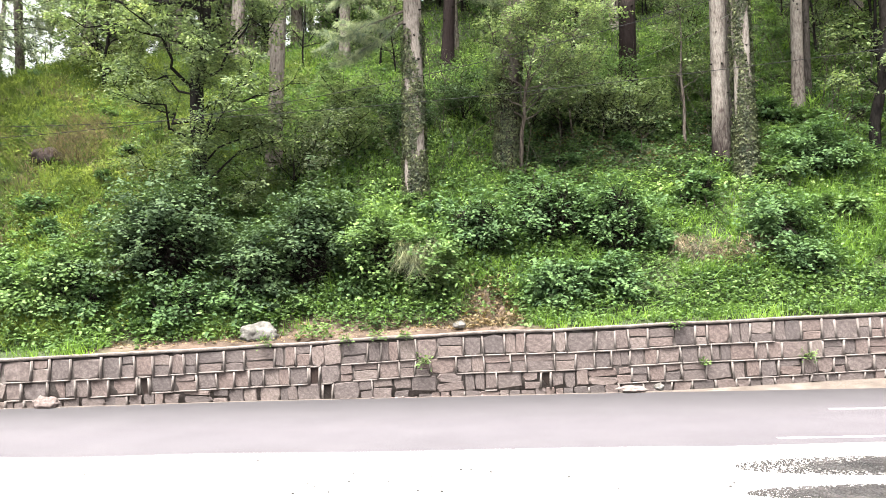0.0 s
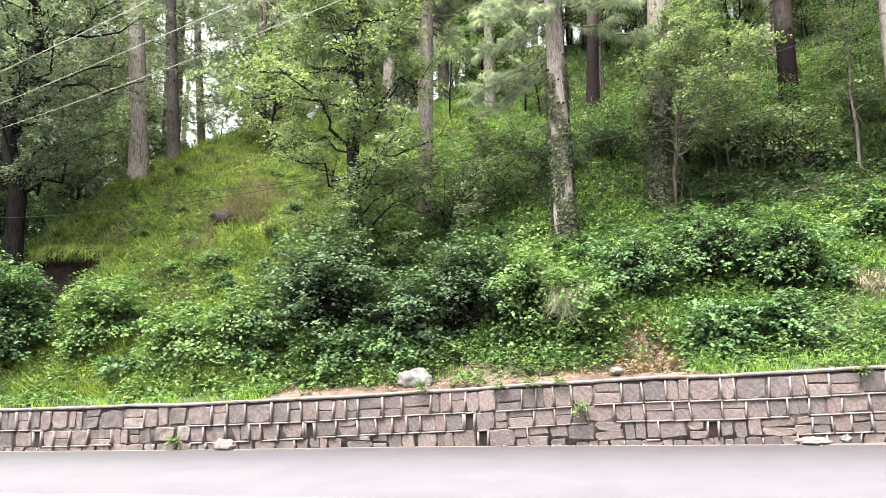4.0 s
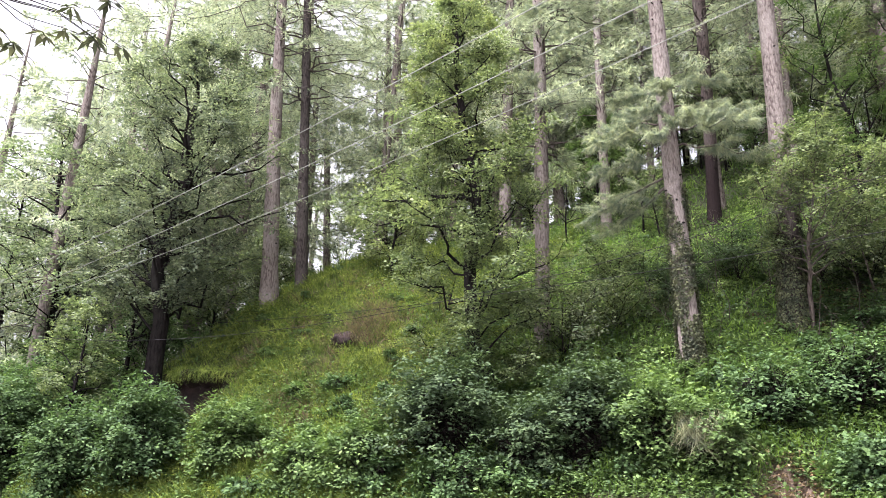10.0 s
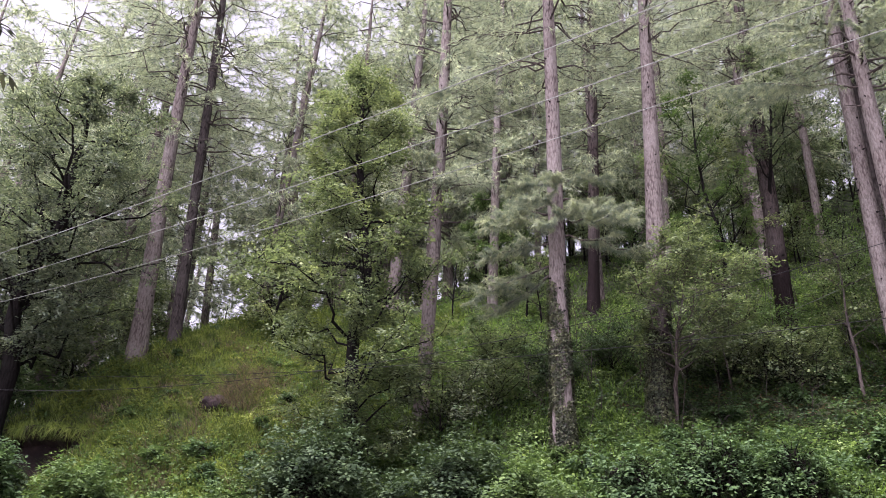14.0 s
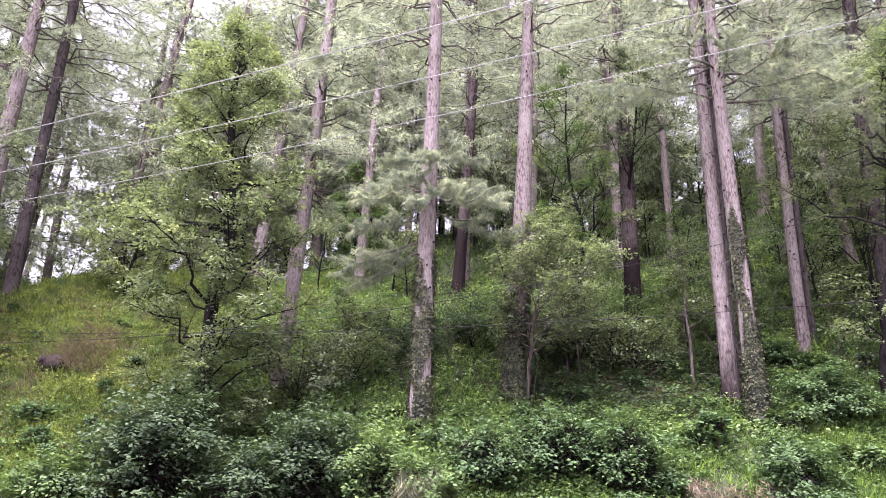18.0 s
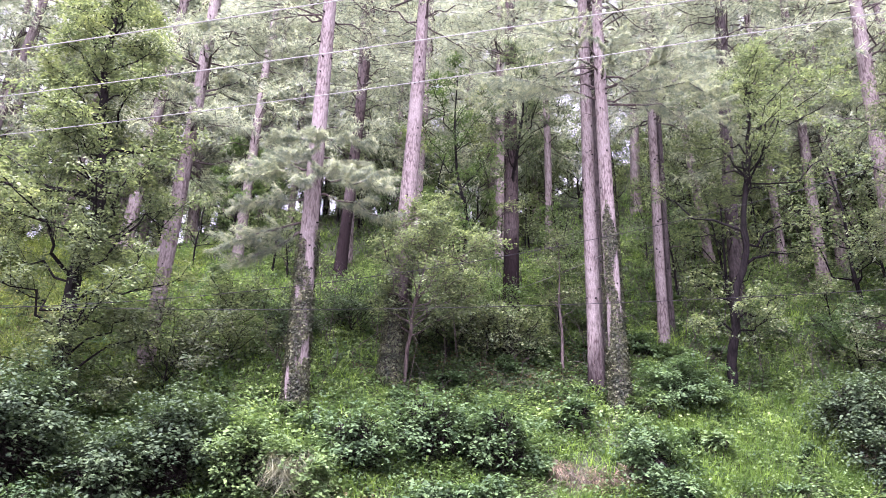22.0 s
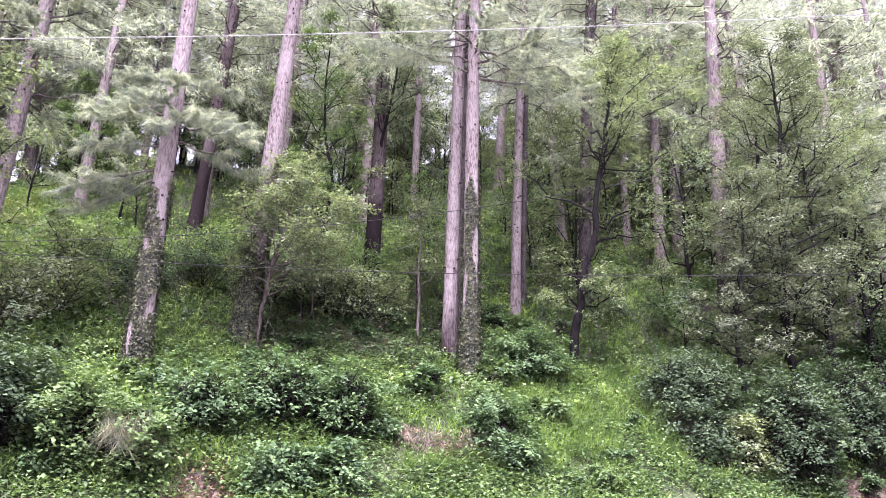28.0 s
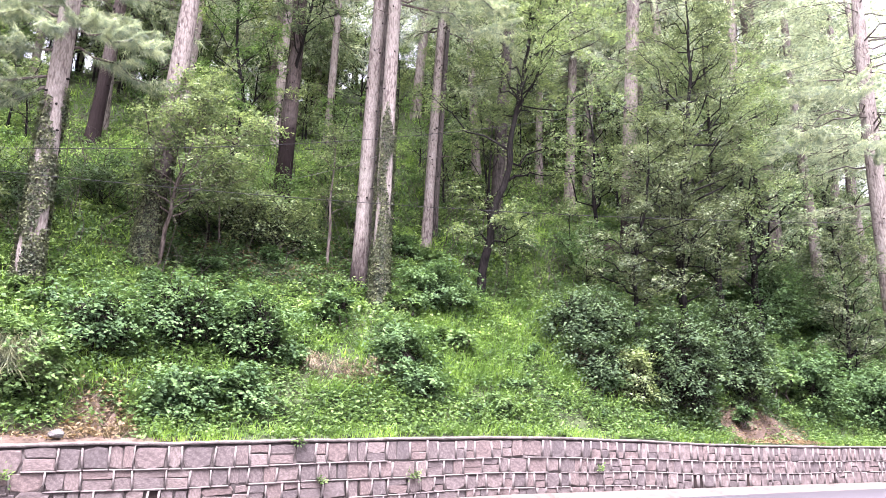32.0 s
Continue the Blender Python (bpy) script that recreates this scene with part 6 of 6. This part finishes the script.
for turn, height, slope, curve, u0, u1 in ((15.7, 6.06, 0.0035, 0.00263, -55, 30), (5.1, 6.79, 0.191, 0.00778, -45, 24)):
    along = Vector((math.cos(radians(turn)), -math.sin(radians(turn)), 0))
    out = Vector((math.sin(radians(turn)), math.cos(radians(turn)), 0))
    line = np.array([tuple(out * 14.0 + along * q + Vector((0, 0, height + slope * q + curve * q * q))) for q in np.linspace(u0, u1, 50)])
    tagged(new("overhead_cable", mesh_from("overhead_cable", *tube(line, np.full(50, 0.0065), 6), M_CABLE_DARK, True)), "thin dark cable along the slope", "cable", "overhead cables")
cable((6.7, 27.3, 11.2), (8.5, 21.1, 10.6), 0.1, 0.012, M_CABLE, "short wire tied between two pine trunks")

# ---------------------------------------------------------------- small things on the road and the wall
def pebbles(name, n, seed, spots, size, material, label):
    """Loose stones strewn over elliptical spots: x, y, half-width, half-depth."""
    rng = np.random.default_rng(seed)
    v, f = [], []
    octa = np.array([(1, 0, 0), (0, 1, 0), (-1, 0, 0), (0, -1, 0), (0, 0, 1), (0, 0, -1)], float)
    tri = np.array([(0, 1, 4), (1, 2, 4), (2, 3, 4), (3, 0, 4), (1, 0, 5), (2, 1, 5), (3, 2, 5), (0, 3, 5)])
    for k in range(n):
        x, y, rx, ry = spots[rng.integers(len(spots))]
        r, a = rng.uniform(0, 1) ** 0.6, rng.uniform(0, 6.283)
        p = np.array([x + rx * r * math.cos(a), y + ry * r * math.sin(a), 0.0])
        s = size * rng.uniform(0.5, 1.6)
        q = octa * rng.uniform(0.6, 1.2, (6, 3)) * np.array([s, s, s * 0.6])
        c, d = math.cos(a * 7), math.sin(a * 7)
        q = np.stack([q[:, 0] * c - q[:, 1] * d, q[:, 0] * d + q[:, 1] * c, q[:, 2]], 1)
        f.append(tri + 6 * k)
        v.append(q + p + np.array([0, 0, s * 0.25]))
    return tagged(new(name, mesh_from(name, np.concatenate(v), np.concatenate(f), material)), label, "gravel", kind="stuff")


pebbles("grit", 26000, 1, [(4.7, 7.8, 1.9, 0.5), (6.4, 7.7, 2.4, 0.65), (9.3, 7.1, 3.2, 1.4), (4.0, 6.7, 1.5, 0.3)], 0.011, M_GRIT, "dark grey road grit spilled on the forecourt")
pebbles("loose_stones", 90, 2, [(-3.0, 7.6, 4.5, 1.4), (1.0, 7.8, 2.5, 1.2)], 0.014, M_GRIT, "scattered small stones on pale dust")
pebbles("wall_foot_debris", 500, 3, [(-7.5, 13.95, 1.5, 0.12), (3.5, 14.75, 1.2, 0.15), (-12.5, 13.6, 2.5, 0.12), (8.0, 14.9, 3.0, 0.2), (0.0, 14.75, 2.5, 0.1)], 0.035, M_STONE,
        "crumbled stone and grit along the wall's foot")


def paint_line(x0, x1, y, width, seed):
    rng = np.random.default_rng(seed)
    xs = np.arange(x0, x1, 0.15)
    v, f = [], []
    for i, x in enumerate(xs):
        a, b = rng.normal(0, 0.008, 2)
        v += [(x, y - width / 2 + a, 0.034), (x, y + width / 2 + b, 0.034)]
        if i:
            f.append((2 * i - 2, 2 * i, 2 * i + 1, 2 * i - 1))
    tagged(new("road_marking", mesh_from("road_marking", v, f, M_PAINT)), "worn white painted line on the road", "road marking", kind="structure")


paint_line(5.8, 9.6, 11.85, 0.1, 4)
paint_line(3.9, 30.0, 9.32, 0.1, 5)


def wall_plant(x, z, size, seed, label):
    """A little weed rooted in a joint of the wall."""
    rng = np.random.default_rng(seed)
    y = wall_y(x)
    t = thing("wall_weed", (x, y - 0.02, z), label, "plant", "weeds on the wall")
    n = int(50 * size / 0.15)
    a = rng.uniform(0, 6.283, n)
    out = np.stack([np.cos(a), -np.abs(np.sin(a)) - 0.3, rng.normal(0.1, 0.5, n)], 1)
    p = out * (size * rng.uniform(0.1, 0.8, n))[:, None]
    L = rng.uniform(0.05, 0.09, n)
    tagged(part("foliage", mesh_from("foliage", *leaves(p, out, np.array([0, -0.5, 1.0]) + rng.standard_normal((n, 3)) * 0.3, L, L * 0.6), M_HERB), t), kind="stuff")
    s = [tube(np.array([(0, 0.05, 0), p[k] * 0.6, p[k]]), (0.006, 0.004, 0.003), 4) for k in range(0, n, 5)]
    tagged(part("stem_growth", mesh_from("stem_growth", *joined(s), M_TWIG), t), kind="stuff")


wall_plant(7.1, 0.66, 0.2, 1, "green weed growing from a wall joint")
wall_plant(4.95, 0.58, 0.13, 2, "small green weed growing from a wall joint")
wall_plant(-0.8, 0.72, 0.22, 3, "pale weed filling a gap in the wall")
wall_plant(-1.75, 1.28, 0.2, 4, "grassy weed hanging over the coping")
wall_plant(-1.2, 1.27, 0.16, 5, "grassy weed hanging over the coping")
wall_plant(4.4, 1.42, 0.2, 6, "grassy weed hanging over the coping")
wall_plant(-9.4, 0.2, 0.25, 7, "weed at the wall's foot")
wall_plant(-4.05, 1.2, 0.2, 9, "leafy weed in front of a boulder")
wall_plant(-2.4, 1.22, 0.16, 10, "grassy weed hanging over the coping")
wall_plant(12.6, 0.75, 0.14, 8, "small weed growing from a wall joint")


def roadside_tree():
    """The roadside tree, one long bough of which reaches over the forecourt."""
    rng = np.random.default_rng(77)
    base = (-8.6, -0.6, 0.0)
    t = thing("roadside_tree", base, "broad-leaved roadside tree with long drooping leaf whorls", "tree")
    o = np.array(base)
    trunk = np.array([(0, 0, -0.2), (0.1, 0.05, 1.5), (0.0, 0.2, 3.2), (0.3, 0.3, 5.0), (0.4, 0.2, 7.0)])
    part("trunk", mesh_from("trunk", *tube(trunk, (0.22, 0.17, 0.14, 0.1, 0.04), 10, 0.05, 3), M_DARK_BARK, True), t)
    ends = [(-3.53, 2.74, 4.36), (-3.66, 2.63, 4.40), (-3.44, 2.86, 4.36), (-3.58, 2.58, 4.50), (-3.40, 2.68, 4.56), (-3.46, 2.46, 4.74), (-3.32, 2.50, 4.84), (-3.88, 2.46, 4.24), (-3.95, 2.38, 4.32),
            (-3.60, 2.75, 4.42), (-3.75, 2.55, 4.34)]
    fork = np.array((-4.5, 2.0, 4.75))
    main = limb_path(trunk[2], fork - o, rng, 8, 0.12, 0.04)
    part("bough", mesh_from("bough", *tube(main, np.linspace(0.05, 0.008, 8), 7), M_DARK_BARK, True), t)
    twigs, P, W, N, S = [], [], [], [], []
    for e in ends:
        q = np.array(e) - o
        twigs.append(tube(limb_path(main[-1], q, rng, 6, 0.05, 0.05), np.linspace(0.006, 0.0025, 6), 5))
        for k in range(11):
            a = 6.283 * k / 11 + rng.uniform(-0.25, 0.25)
            P.append(q + rng.standard_normal(3) * 0.012)
            W.append((math.cos(a), math.sin(a), rng.uniform(-1.1, -0.35)))
            N.append((math.cos(a) * 0.6, math.sin(a) * 0.6, 1.0))
            S.append(rng.uniform(0.07, 0.12))
    S = np.array(S)
    tagged(part("twig_growth", mesh_from("twig_growth", *joined(twigs), M_DARK_BARK, True), t), kind="stuff")
    # the dark ivy colour makes these leaves look backlit against the sky
    tagged(part("foliage", mesh_from("foliage", *leaves(np.array(P), np.array(W), np.array(N), S, S * 0.3, 0.15), M_IVY_AND_BACKLIT), t), kind="stuff")
    crown = [(0.2, -0.6, 6.5, 1.6, 1.6, 1.2), (-1.0, -1.0, 5.6, 1.4, 1.4, 1.0)]
    (v, f), _ = leaf_crown(crown, rng, 5.0, 12, 0.25, 0.16, 0.35)
    tagged(part("crown", mesh_from("crown", v, f, M_OAK), t), kind="stuff")


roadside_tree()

build_wall_stones()
